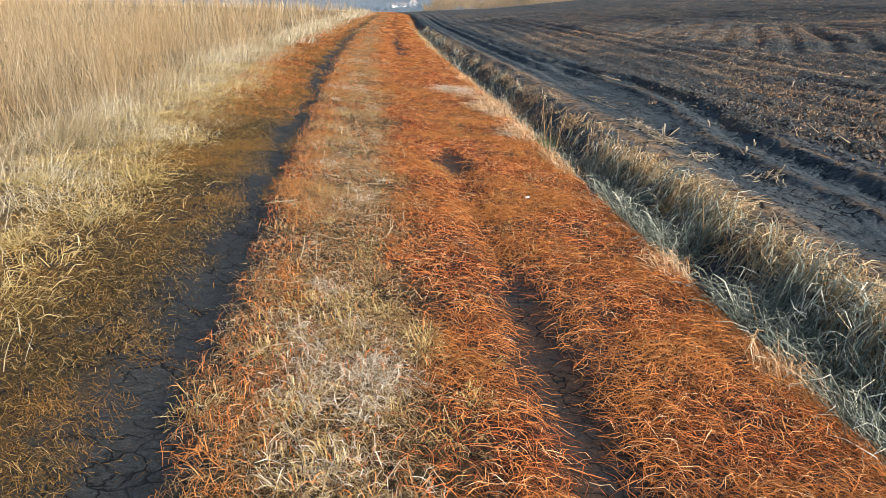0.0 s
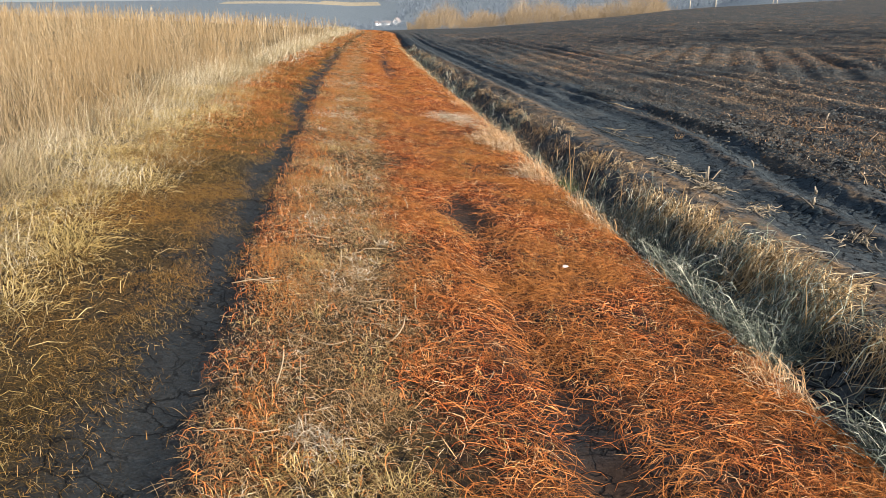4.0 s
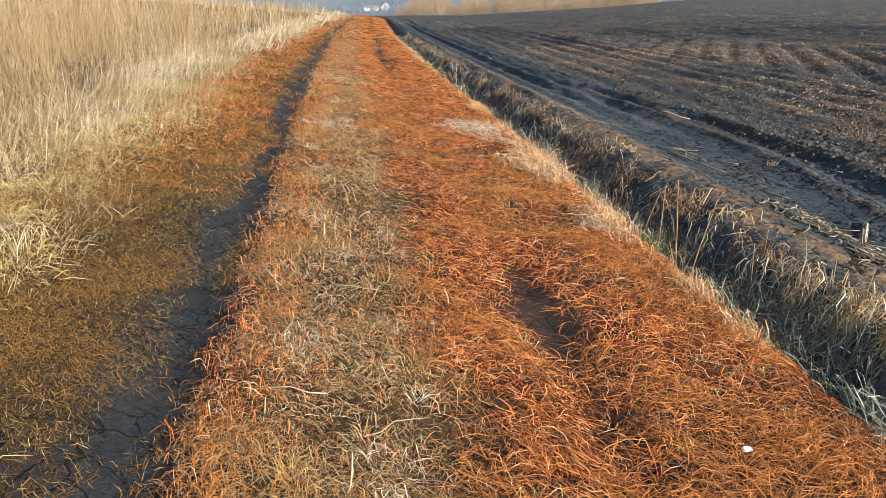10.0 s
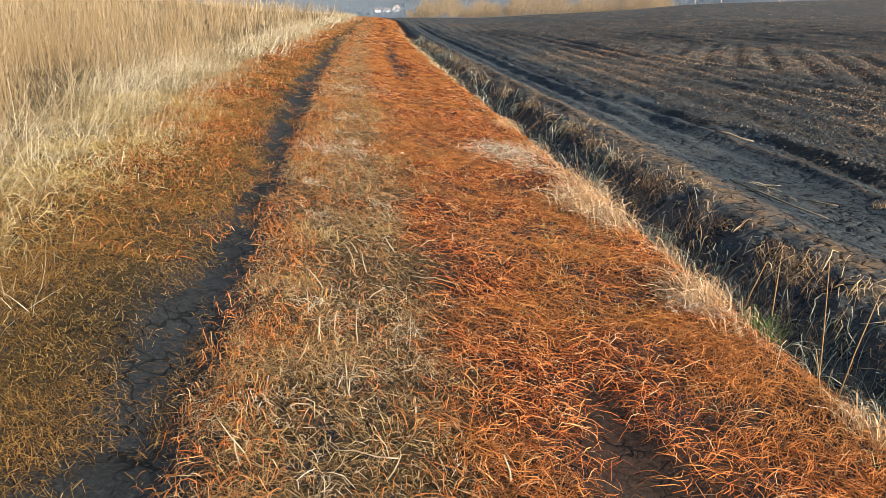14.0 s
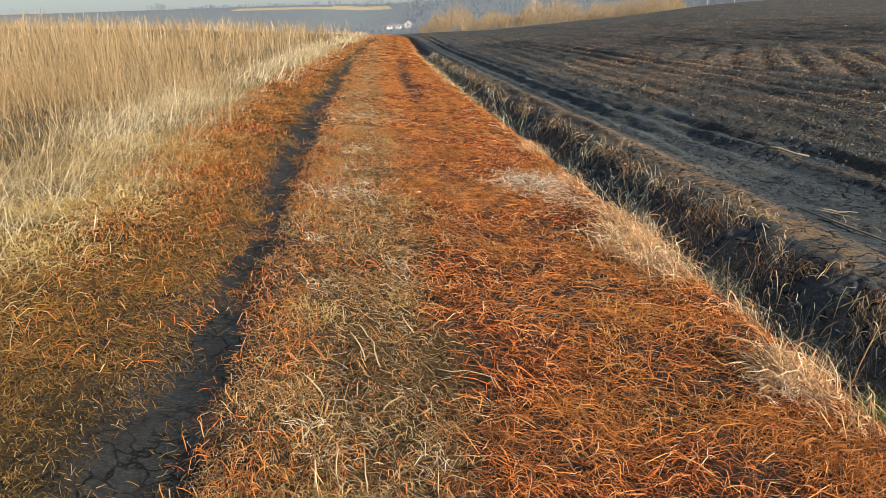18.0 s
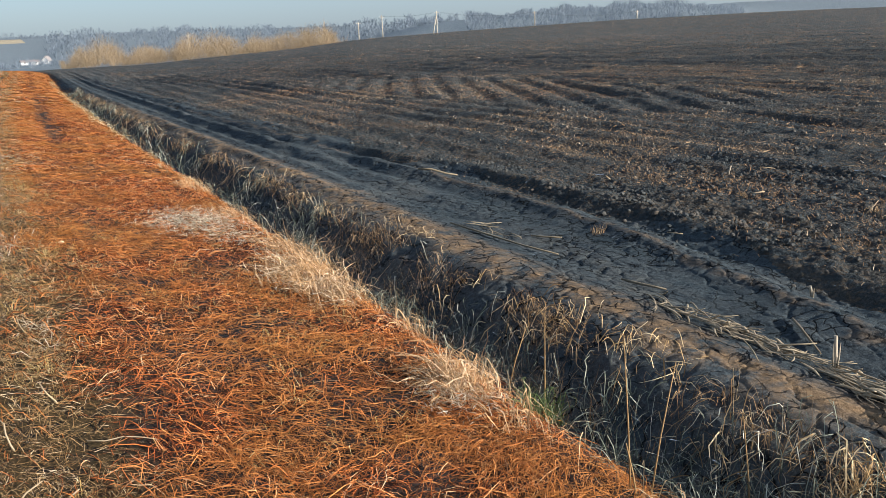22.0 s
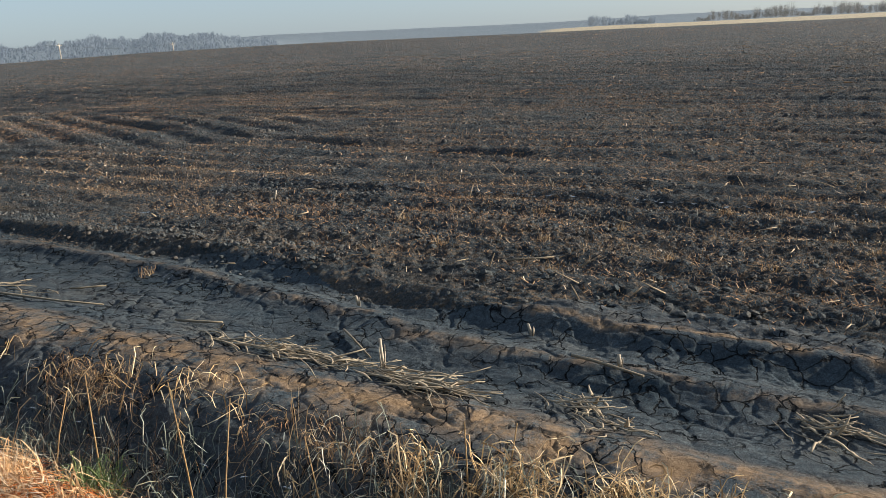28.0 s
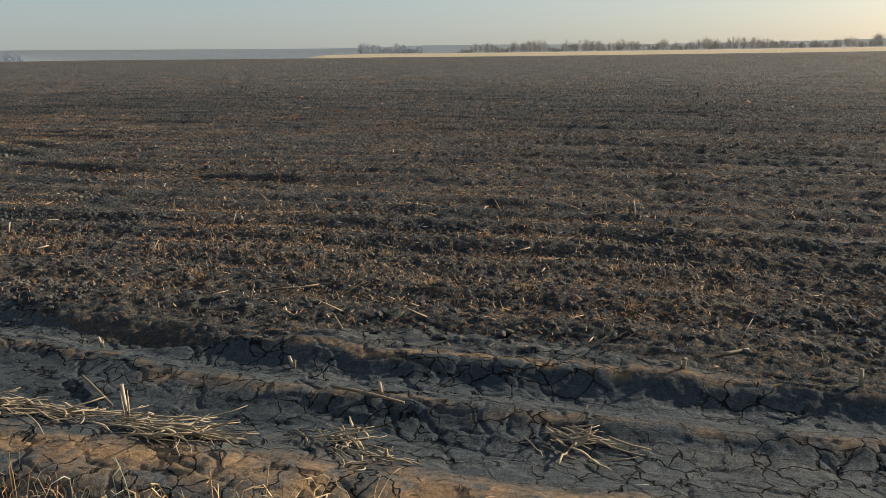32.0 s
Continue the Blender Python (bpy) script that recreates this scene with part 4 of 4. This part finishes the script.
def utility_pole(az, top_el, r, stay=False):
    x, y = (float(v) for v in polar(az, r))
    z = float(ground_z(x, y))
    high = 1.37 + r * math.tan(radians(top_el)) - z
    base = new("utility_pole")
    base.location = (x, y, z - 0.05)
    bm = bmesh.new()
    along(bm, [(0, 0, 0), (0, 0, high * 0.5), (0, 0, high)], [0.22, 0.19, 0.15], 8)
    part("pole", bm, M_POLE, base)
    bm = bmesh.new()
    box(bm, -0.9, -0.06, high - 0.75, 0.9, 0.06, high - 0.6)
    part("crossarm", bm, M_POLE, base)
    for dx in (-0.8, 0.0, 0.8):
        bm = bmesh.new()
        along(bm, [(dx, 0, high - 0.6), (dx, 0, high - 0.42)], [0.06, 0.04], 6)
        part("insulator", bm, M_WHITE, base, "white porcelain insulator")
    if stay:
        bm = bmesh.new()
        along(bm, [(-2.4, 0, 0), (-0.1, 0, high * 0.85)], [0.2, 0.14], 8)
        part("stay_pole", bm, M_POLE, base, "leaning timber stay")
    tagged(base, "pale weathered utility pole beyond the ploughed field", "utility pole", "poles of the power line")
    return Vector((x, y, z + high - 0.42))


TOPS = [utility_pole(az, el, r, st) for az, el, r, st in ((11.9, 1.25, 330, False), (23.2, 1.6, 310, False), (24.84, 1.98, 300, False), (28.6, 2.12, 295, True), (35.3, 1.83, 300, False), (42.1, 1.58, 320, False))]
for a, b in zip(TOPS, TOPS[1:]):
    for dx in (-0.8, 0.8):
        bm = bmesh.new()
        pts = [a.lerp(b, t) + Vector((dx, 0, -2.2 * 4 * t * (1 - t) * min(1, (b - a).length / 60))) for t in np.linspace(0, 1, 9)]
        along(bm, pts, [0.014] * 9, 4)
        me = bpy.data.meshes.new("wire")
        bm.to_mesh(me)
        bm.free()
        me.materials.append(M_WIRE)
        tagged(new("wire", me), "thin dark power line wire between two poles", "wire", "wires of the power line")


def farmhouse(name, x, y, turn, w, d, h, rise, label):
    z = float(ground_z(x, y))
    base = new(name)
    base.matrix_world = pose(x, y, z - 0.2, 0, 0, turn)
    bm = bmesh.new()
    box(bm, -w / 2, -d / 2, 0, w / 2, d / 2, h)
    for s in (-1, 1):
        v = [bm.verts.new(p) for p in ((s * w / 2, -d / 2, h), (s * w / 2, d / 2, h), (s * w / 2, 0, h + rise))]
        bm.faces.new(v if s > 0 else v[::-1])
    part("wall", bm, M_WHITE, base)
    bm = bmesh.new()
    for s in (-1, 1):
        lo, hi = [], []
        for px in (-w / 2 - 0.4, w / 2 + 0.4):
            for k in ((s * (d / 2 + 0.4), h - 0.4 * rise / (d / 2)), (0, h + rise)):
                lo.append(bm.verts.new((px, k[0], k[1] + 0.02)))
                hi.append(bm.verts.new((px, k[0], k[1] + 0.2)))
        for q in ((hi[0], hi[1], hi[3], hi[2]), (lo[0], lo[2], lo[3], lo[1]), (lo[0], lo[1], hi[1], hi[0]), (lo[2], hi[2], hi[3], lo[3]), (lo[0], hi[0], hi[2], lo[2])):
            bm.faces.new(q)
    part("roof", bm, M_ROOF, base, "dark grey pitched roof")
    bm = bmesh.new()
    box(bm, w * 0.2, 0.3, h + rise * 0.5, w * 0.2 + 0.6, 0.9, h + rise + 0.8)
    part("chimney", bm, M_ROOF, base)
    for k in (-0.3, 0.0, 0.3):
        bm = bmesh.new()
        box(bm, w * k - 0.5, -d / 2 - 0.05, 1.0, w * k + 0.5, -d / 2 + 0.02, 2.1)
        part("window", bm, M_WIRE, base, "dark window")
    tagged(base, label, "house")


farmhouse("farmhouse", 39.0, 700, 60, 6, 5, 2.6, 3.0, "small white farmhouse with a steep grey gable roof")
farmhouse("barn", 27.0, 698, 5, 13, 6, 2.2, 1.4, "long low white barn in the valley")


# ---- tufts, reeds and stalks along the ditch ----
def tuft(name, x, y, n, length, spread, heading, mat, label, group, seed, lean=(0.1, 0.9), droop=(0.3, 1.4), w=0.0045, share=0.5):
    rng = np.random.default_rng(seed)
    px, py = x + spread * np.clip(rng.normal(0, 1, n), -1.6, 1.6), y + 1.2 * spread * np.clip(rng.normal(0, 1, n), -1.6, 1.6)
    up = rng.random(n) < share
    m, k = int(up.sum()), int((~up).sum())
    blades = [upright(rng, px[up], py[up], ground_z(px[up], py[up]), length * rng.uniform(0.4, 1.2, m), rng.normal(heading, 1.4, m), rng.uniform(*lean, m), rng.uniform(*droop, m), w * rng.uniform(0.5, 1.4, m), 5, 0.45)]
    if k:
        fx, fy = x + 1.25 * (px[~up] - x), y + 1.25 * (py[~up] - y)
        blades.append(lying(rng, fx, fy, length * rng.uniform(0.4, 1.1, k), rng.normal(heading, 1.5, k), w * rng.uniform(0.5, 1.4, k), 0.12, 0.06, 0.8, 5, wave=0.5))
    v, q = joined(blades)
    o = np.array([x, y, float(ground_z(x, y))])
    ob = new(name, quad_mesh(name, v - o, q, None, [mat]))
    ob.location = o
    tagged(ob, label, "grass tuft", group)


EDGE = "grass tufts on the ditch's edge"
for k, (x, y, n, l, sp) in enumerate(((2.40, 3.2, 620, 0.27, 0.075), (2.42, 2.75, 130, 0.15, 0.06), (2.46, 5.4, 760, 0.32, 0.12), (2.56, 6.1, 560, 0.3, 0.1), (2.38, 4.85, 520, 0.24, 0.1), (2.24, 5.3, 420, 0.2, 0.12), (2.6, 4.1, 160, 0.16, 0.06), (2.45, 7.6, 200, 0.15, 0.1), (2.5, -1.7, 260, 0.2, 0.07), (2.55, -3.2, 260, 0.2, 0.08), (2.5, 9.5, 220, 0.2, 0.1), (2.5, 1.75, 200, 0.16, 0.06), (2.52, 1.2, 150, 0.15, 0.06))):
    tuft("grass_tuft", x, y, n, l, sp, 2.6, M_EDGE, "pale tan tuft of dry grass on the ditch's edge", EDGE, 100 + k, (0.1, 1.4), (0.0, 1.6), 0.0044, 0.5)
for k, (x, y, n, l) in enumerate(((3.12, 1.2, 300, 0.2), (3.15, 0.8, 320, 0.2), (3.16, 0.4, 300, 0.2), (3.06, 1.62, 120, 0.18), (3.02, 2.08, 50, 0.16), (2.86, 4.4, 40, 0.12), (3.2, -0.2, 220, 0.24), (3.22, -0.9, 240, 0.24), (3.2, -1.6, 240, 0.26), (3.25, -2.4, 240, 0.26))):
    tuft("grass_clump", x, y, n, l, 0.06, 3.3, M_BANK, "straw-coloured drooping grass clump on the field bank", "grass clumps on the field bank", 130 + k, (0.9, 1.65), (-0.2, 0.6), 0.0045, 0.25)
for k, (x, y, n, l) in enumerate(((2.74, 1.15, 170, 0.2), (2.82, 1.5, 190, 0.2), (2.7, 1.8, 170, 0.19), (2.86, 2.05, 170, 0.18), (2.74, 2.4, 150, 0.18), (2.9, 2.7, 120, 0.16), (2.78, 3.5, 130, 0.16), (2.84, 4.0, 120, 0.16), (2.74, 4.8, 120, 0.16), (2.95, 1.1, 160, 0.2))):
    tuft("ditch_tuft", x, y, int(n * 0.85), l * 1.1, 0.085, 1.0, M_DITCH, "grey-green tangled dry grass clump in the ditch", "grass clumps in the ditch", 190 + k, (0.2, 1.3), (0.0, 1.2), 0.0034, 0.45)
tuft("green_tuft", 2.66, 2.95, 260, 0.15, 0.05, 0.0, M_GREEN, "small green grass tuft growing in the ditch", "", 160, (0.0, 0.9), (0.1, 1.0), 0.004, 0.8)
for k, (x, y) in enumerate(((4.7, 5.0), (10.6, 1.05), (12.5, 2.45), (7.2, 2.1), (6.3, 0.8), (6.1, 0.05), (9.0, 4.0), (8.2, -0.6), (6.6, 5.2), (6.4, 1.5), (6.7, 2.6), (6.2, 3.3), (7.0, 0.2), (7.6, 3.0), (7.9, 1.4), (6.9, 4.1), (8.8, 2.2), (9.6, 0.2), (5.9, 2.2), (7.4, -0.7), (10.0, 3.1))):
    tuft("weed_tuft", x, y, 44, 0.075, 0.03, 0.0, M_SCRUB, "small dry red-brown weed tuft on the ploughed field", "weed tufts on the field", 170 + k, (0.0, 0.8), (0.0, 0.8), 0.004, 1.0)


def rod(name, pts, radii, mat, label, category, group=""):
    o = Vector(pts[0])
    bm = bmesh.new()
    along(bm, [Vector(p) - o for p in pts], radii, 6)
    me = bpy.data.meshes.new(name)
    bm.to_mesh(me)
    bm.free()
    me.materials.append(mat)
    ob = new(name, me)
    ob.location = o
    return tagged(ob, label, category, group)


def gz(x, y):
    return float(ground_z(x, y))


for x, y, h, dx, dy in ((2.50, 2.12, 0.62, -0.03, 0.02), (2.58, 2.10, 0.5, 0.16, 0.05), (2.47, 2.05, 0.24, -0.06, 0.0), (3.08, 1.36, 0.30, 0.0, 0.0), (3.2, 1.25, 0.22, 0.02, -0.03), (2.96, -1.15, 0.34, 0.0, 0.05), (2.74, 3.0, 0.5, 0.04, 0.05), (2.72, 3.3, 0.36, 0.1, -0.04), (2.9, 1.9, 0.34, 0.05, 0.1), (2.7, -2.6, 0.3, -0.05, 0.1)):
    z = gz(x, y)
    rod("reed_stem", [(x, y, z - 0.02), (x + 0.4 * dx, y + 0.4 * dy, z + 0.45 * h), (x + dx, y + dy, z + h)], [0.004, 0.003, 0.002], M_BANK,
        "thin upright dry reed stem in the ditch", "reed", "reed stems in the ditch")

# dead stalks on the strip between the ruts
STALKS_NEAR = [(0.15, -1.72), (0.24, -1.92), (0.66, -2.53), (0.23, -2.99), (0.54, -3.08), (0.62, -1.12), (0.71, -0.95), (0.82, -1.0), (0.14, -1.95), (0.62, -1.45), (0.71, -1.22), (1.04, -1.85), (0.1, 0.04), (0.38, -0.4)]
STALKS_MID = [(0.09, 1.32), (0.1, 0.76), (0.19, 0.92), (0.19, 2.02), (0.21, 1.62), (0.31, 1.58), (0.61, 2.81), (0.61, 2.31), (0.53, 1.37), (0.64, 1.63), (0.21, 2.53), (-0.04, 0.81), (0.41, 1.76), (0.91, 1.25), (0.07, 1.27), (0.51, 1.24), (0.61, 2.14), (0.43, 2.26)]
STALKS_FAR = [(0.60, 4.62), (0.67, 3.59), (0.43, 3.28), (0.5, 3.22), (0.27, 2.91), (0.49, 2.81), (0.69, 2.76), (0.66, 2.24), (0.26, 2.27), (0.45, 3.52), (0.73, 3.53), (0.35, 2.26), (0.27, 3.66)]
rs = random.Random(5)
for x, y in STALKS_NEAR + STALKS_MID + STALKS_FAR:
    z, h, a = gz(x, y), rs.uniform(0.07, 0.17), rs.uniform(0, 6.28)
    tilt, kink = rs.uniform(0.1, 1.1), rs.uniform(-0.9, 0.9)
    p = [Vector((x, y, z - 0.015))]
    for k in range(4):
        t = tilt + kink * k / 3
        p.append(p[-1] + Vector((math.cos(a) * math.sin(t), math.sin(a) * math.sin(t), max(0.05, math.cos(t)))) * h / 3.5)
        a += rs.uniform(-0.8, 0.8)
    r = rs.uniform(0.002, 0.0042)
    rod("dead_stalk", p, [r, r, r * 0.85, r * 0.8, r * 0.6], M_STALK, "short bleached dead stalk standing in the worn grass", "stalk", "dead stalks on the strip")

for k in range(22):
    x, y, a, ln = rs.uniform(-0.05, 0.75), rs.uniform(-3.2, 4.6), rs.uniform(0, 6.28), rs.uniform(0.12, 0.32)
    pts, r = [], rs.uniform(0.0014, 0.0028)
    for j in range(5):
        pts.append((x, y, gz(x, y) + 0.018 + 0.03 * rs.random()))
        a += rs.uniform(-0.5, 0.5)
        x, y = x + math.cos(a) * ln / 4, y + math.sin(a) * ln / 4
    rod("dry_twig", pts, [r, r, r * 0.9, r * 0.8, r * 0.5], M_STALK, "thin pale crooked twig lying on the worn grass", "twig", "dry twigs on the strip")
for k in range(3):
    x, y = -0.02 + rs.uniform(-0.1, 0.1), -0.71 + rs.uniform(-0.04, 0.04)
    ln, a, r = rs.uniform(0.15, 0.3), rs.gauss(-0.15, 0.25), rs.uniform(0.002, 0.004)
    pts = [(x + math.cos(a) * ln * u, y + math.sin(a) * ln * u, gz(x + math.cos(a) * ln * u, y + math.sin(a) * ln * u) + 0.02 + 0.03 * rs.random()) for u in (-0.5, -0.1, 0.3, 0.5)]
    rod("dry_twig", pts, [r, r, r * 0.9, r * 0.6], M_STALK, "thin pale crooked twig lying on the worn grass", "twig", "dry twigs on the strip")

# white litter, a yellow leaf and a pebble on the track
def scrap(name, x, y, size, mat, label, category, seed):
    rng = random.Random(seed)
    bm = bmesh.new()
    bmesh.ops.create_icosphere(bm, subdivisions=2, radius=size)
    for v in bm.verts:
        v.co = Vector((v.co.x * 1.3, v.co.y, v.co.z * 0.55)) * rng.uniform(0.75, 1.2)
    me = bpy.data.meshes.new(name)
    bm.to_mesh(me)
    bm.free()
    me.materials.append(mat)
    ob = new(name, me)
    ob.location = (x, y, gz(x, y) + 0.02 + size * 0.3)
    tagged(ob, label, category)


scrap("litter_scrap", 1.88, -0.03, 0.016, M_WHITE, "crumpled white scrap of litter on the rust grass", "litter", 1)
scrap("fallen_leaf", 0.9, 6.74, 0.018, M_BANK, "curled yellow fallen leaf on the rust grass", "leaf", 2)


# ---- maize stalks on the clay ----
def stalk_pile(x0, y0, x1, y1, n, r, reach, label, seed):
    """Broken stalks and shredded leaves strewn along a line, each a part: some round, most crushed flat."""
    rng = random.Random(seed)
    base = new("stalk_pile")
    x, y = (x0 + x1) / 2, (y0 + y1) / 2
    z0 = gz(x, y)
    base.location = (x, y, z0)
    heading = math.atan2(y1 - y0, x1 - x0)
    for k in range(n):
        u = rng.gauss(0.5, 0.24)
        a = heading + rng.gauss(0, 0.2 if k % 4 else 0.8)
        leaf = k % 3 == 0
        ln = reach * rng.uniform(0.25, 1.0) * (0.7 if leaf else 1.0)
        cx0, cy0 = (u - 0.5) * (x1 - x0) + rng.gauss(0, 0.055), (u - 0.5) * (y1 - y0) + rng.gauss(0, 0.045)
        lift, rise = rng.uniform(0.0, 0.03), (rng.uniform(0.04, 0.12) if k % 7 == 0 else 0.0)
        rad = r * rng.uniform(0.45, 1.25)
        pts, turn, px, py = [], a, cx0 - math.cos(a) * ln / 2, cy0 - math.sin(a) * ln / 2
        sway = rng.uniform(-0.5, 0.5)
        for j in range(6):
            s = j / 5 - 0.5
            pts.append((px, py, gz(x + px, y + py) - z0 + 0.6 * rad + 0.004 + lift * rng.uniform(0.6, 1.3) + rise * max(0.0, s + 0.2)))
            turn += sway * 0.4 + rng.gauss(0, 0.28 if leaf else 0.07)
            px, py = px + math.cos(turn) * ln / 5, py + math.sin(turn) * ln / 5
        bm = bmesh.new()
        along(bm, pts, [rad * t for t in ((0.4, 1.5, 1.9, 1.6, 1.0, 0.2) if leaf else (0.75, 1.0, 0.95, 0.9, 0.8, 0.5))], 5)
        flat = 0.3 if leaf else 0.75
        for i, v in enumerate(bm.verts):
            mid = pts[i // 5][2]
            v.co.z = mid + (v.co.z - mid) * flat
        part("leaf" if leaf else "stalk", bm, M_MAIZE, base)
    tagged(base, label, "stalk pile", "broken maize stalks on the clay")


stalk_pile(3.84, 3.3, 3.8, 2.2, 84, 0.0054, 0.5, "heap of grey broken maize stalks on cracked clay", 1)
stalk_pile(3.84, 2.35, 3.7, 1.65, 84, 0.0054, 0.46, "bundle of tan flattened maize stalks on cracked clay", 3)
stalk_pile(4.15, 0.36, 4.03, 0.05, 26, 0.0054, 0.26, "small bundle of tan maize stalks on cracked clay", 4)
stalk_pile(4.0, 1.38, 3.78, 0.96, 30, 0.0054, 0.28, "scattered brown maize stalk bits on cracked clay", 5)
stalk_pile(3.64, 1.08, 3.76, 0.9, 10, 0.006, 0.16, "short orange straw bunch on cracked clay", 6)
stalk_pile(4.0, 5.9, 4.12, 5.2, 10, 0.005, 0.4, "thin grey maize stalks lying in the wheel track", 7)
for (x0, y0), (x1, y1), r in (((3.78, 5.76), (4.04, 4.63), 0.008), ((3.86, 5.5), (3.98, 4.9), 0.006), ((4.76, 8.26), (5.15, 8.03), 0.012), ((4.35, 1.45), (4.27, 1.06), 0.008), ((5.27, -0.42), (5.4, -0.58), 0.01), ((4.28, 2.82), (4.02, 2.45), 0.007), ((4.2, 5.2), (4.35, 5.0), 0.007), ((4.0, 3.9), (4.1, 3.6), 0.008), ((6.0, 2.6), (6.2, 2.3), 0.008)):
    rod("maize_stalk", [(x0 + (x1 - x0) * t, y0 + (y1 - y0) * t, gz(x0 + (x1 - x0) * t, y0 + (y1 - y0) * t) + r + 0.012) for t in (0, 0.35, 0.7, 1)], [r, r, r * 0.9, r * 0.7], M_MAIZE,
        "single grey maize stalk lying on the field's edge", "maize stalk", "single maize stalks")


def maize_stub(x, y, h, r, seed, tilt=0.15):
    rng = random.Random(seed)
    base = new("maize_stub")
    base.location = (x, y, gz(x, y))
    a = rng.uniform(0, 6.28)
    d = Vector((math.cos(a) * tilt, math.sin(a) * tilt, 1))
    bm = bmesh.new()
    along(bm, [Vector((0, 0, -0.03)), d * h * 0.35, d * h * 0.4, d * h], [r, r, r * 1.15, r * 0.9], 8)
    part("stem", bm, M_STUB, base)
    for k in range(3):
        b = rng.uniform(0, 6.28)
        o = Vector((math.cos(b), math.sin(b), 0))
        bm = bmesh.new()
        along(bm, [o * r * 0.9, o * r * 1.5 + Vector((0, 0, h * 0.45)), o * r * 1.8 + Vector((0, 0, h * rng.uniform(0.6, 0.95)))], [r * 0.5, r * 0.45, r * 0.15], 4)
        part("husk", bm, M_STUB, base, "shredded pale husk")
    tagged(base, "bleached maize stub standing upright in the clay", "maize stub", "maize stubs")


maize_stub(3.89, 2.28, 0.17, 0.009, 1)
for k, (x, y, h) in enumerate(((5.0, -0.22, 0.07), (4.98, -1.05, 0.1), (4.75, 3.05, 0.08), (4.76, 1.85, 0.07), (4.35, 1.2, 0.06), (7.4, 6.1, 0.1), (8.6, 3.3, 0.1))):
    maize_stub(x, y, h, 0.009, 10 + k, 0.3)


# straw pieces and clods on the field's edge
for k in range(46):
    x, y, a = rs.uniform(5.0, 9.5), rs.uniform(-1.6, 7.0), rs.uniform(0, 6.28)
    ln, r, up = rs.uniform(0.05, 0.2), rs.uniform(0.0025, 0.006), rs.choice((0.0, 0.0, 0.05, 0.1))
    pts = [(x + math.cos(a) * ln * u, y + math.sin(a) * ln * u, gz(x + math.cos(a) * ln * u, y + math.sin(a) * ln * u) + 0.03 + r + up * u) for u in (0.0, 0.5, 1.0)]
    rod("straw_piece", pts, [r, r, r * 0.6], M_STALK, "short bleached maize straw piece on the ploughed earth", "straw", "straw pieces on the field")

CLODS = []
for k in range(6):
    rng = random.Random(60 + k)
    bm = bmesh.new()
    bmesh.ops.create_icosphere(bm, subdivisions=1, radius=1.0)
    for v in bm.verts:
        v.co = Vector((v.co.x * 1.15, v.co.y, v.co.z * 0.65)) * rng.uniform(0.65, 1.2)
    me = bpy.data.meshes.new("clod")
    bm.to_mesh(me)
    bm.free()
    me.materials.append(M_CLOD)
    CLODS.append(me)
field_ground = bpy.data.objects["ploughed_field"]
for k in range(240):
    x = rs.choice((rs.uniform(5.3, 7.4), rs.uniform(5.2, 6.2)))
    y, s = rs.uniform(-1.6, 6.0), rs.uniform(0.012, 0.034)
    ob = new("clod", rs.choice(CLODS))
    ob.matrix_world = pose(x, y, gz(x, y) + 0.012 + 0.25 * s, rs.uniform(-25, 25), rs.uniform(-25, 25), rs.uniform(0, 360)) @ Matrix.Diagonal((s, s, s, 1))
    ob.parent = field_ground
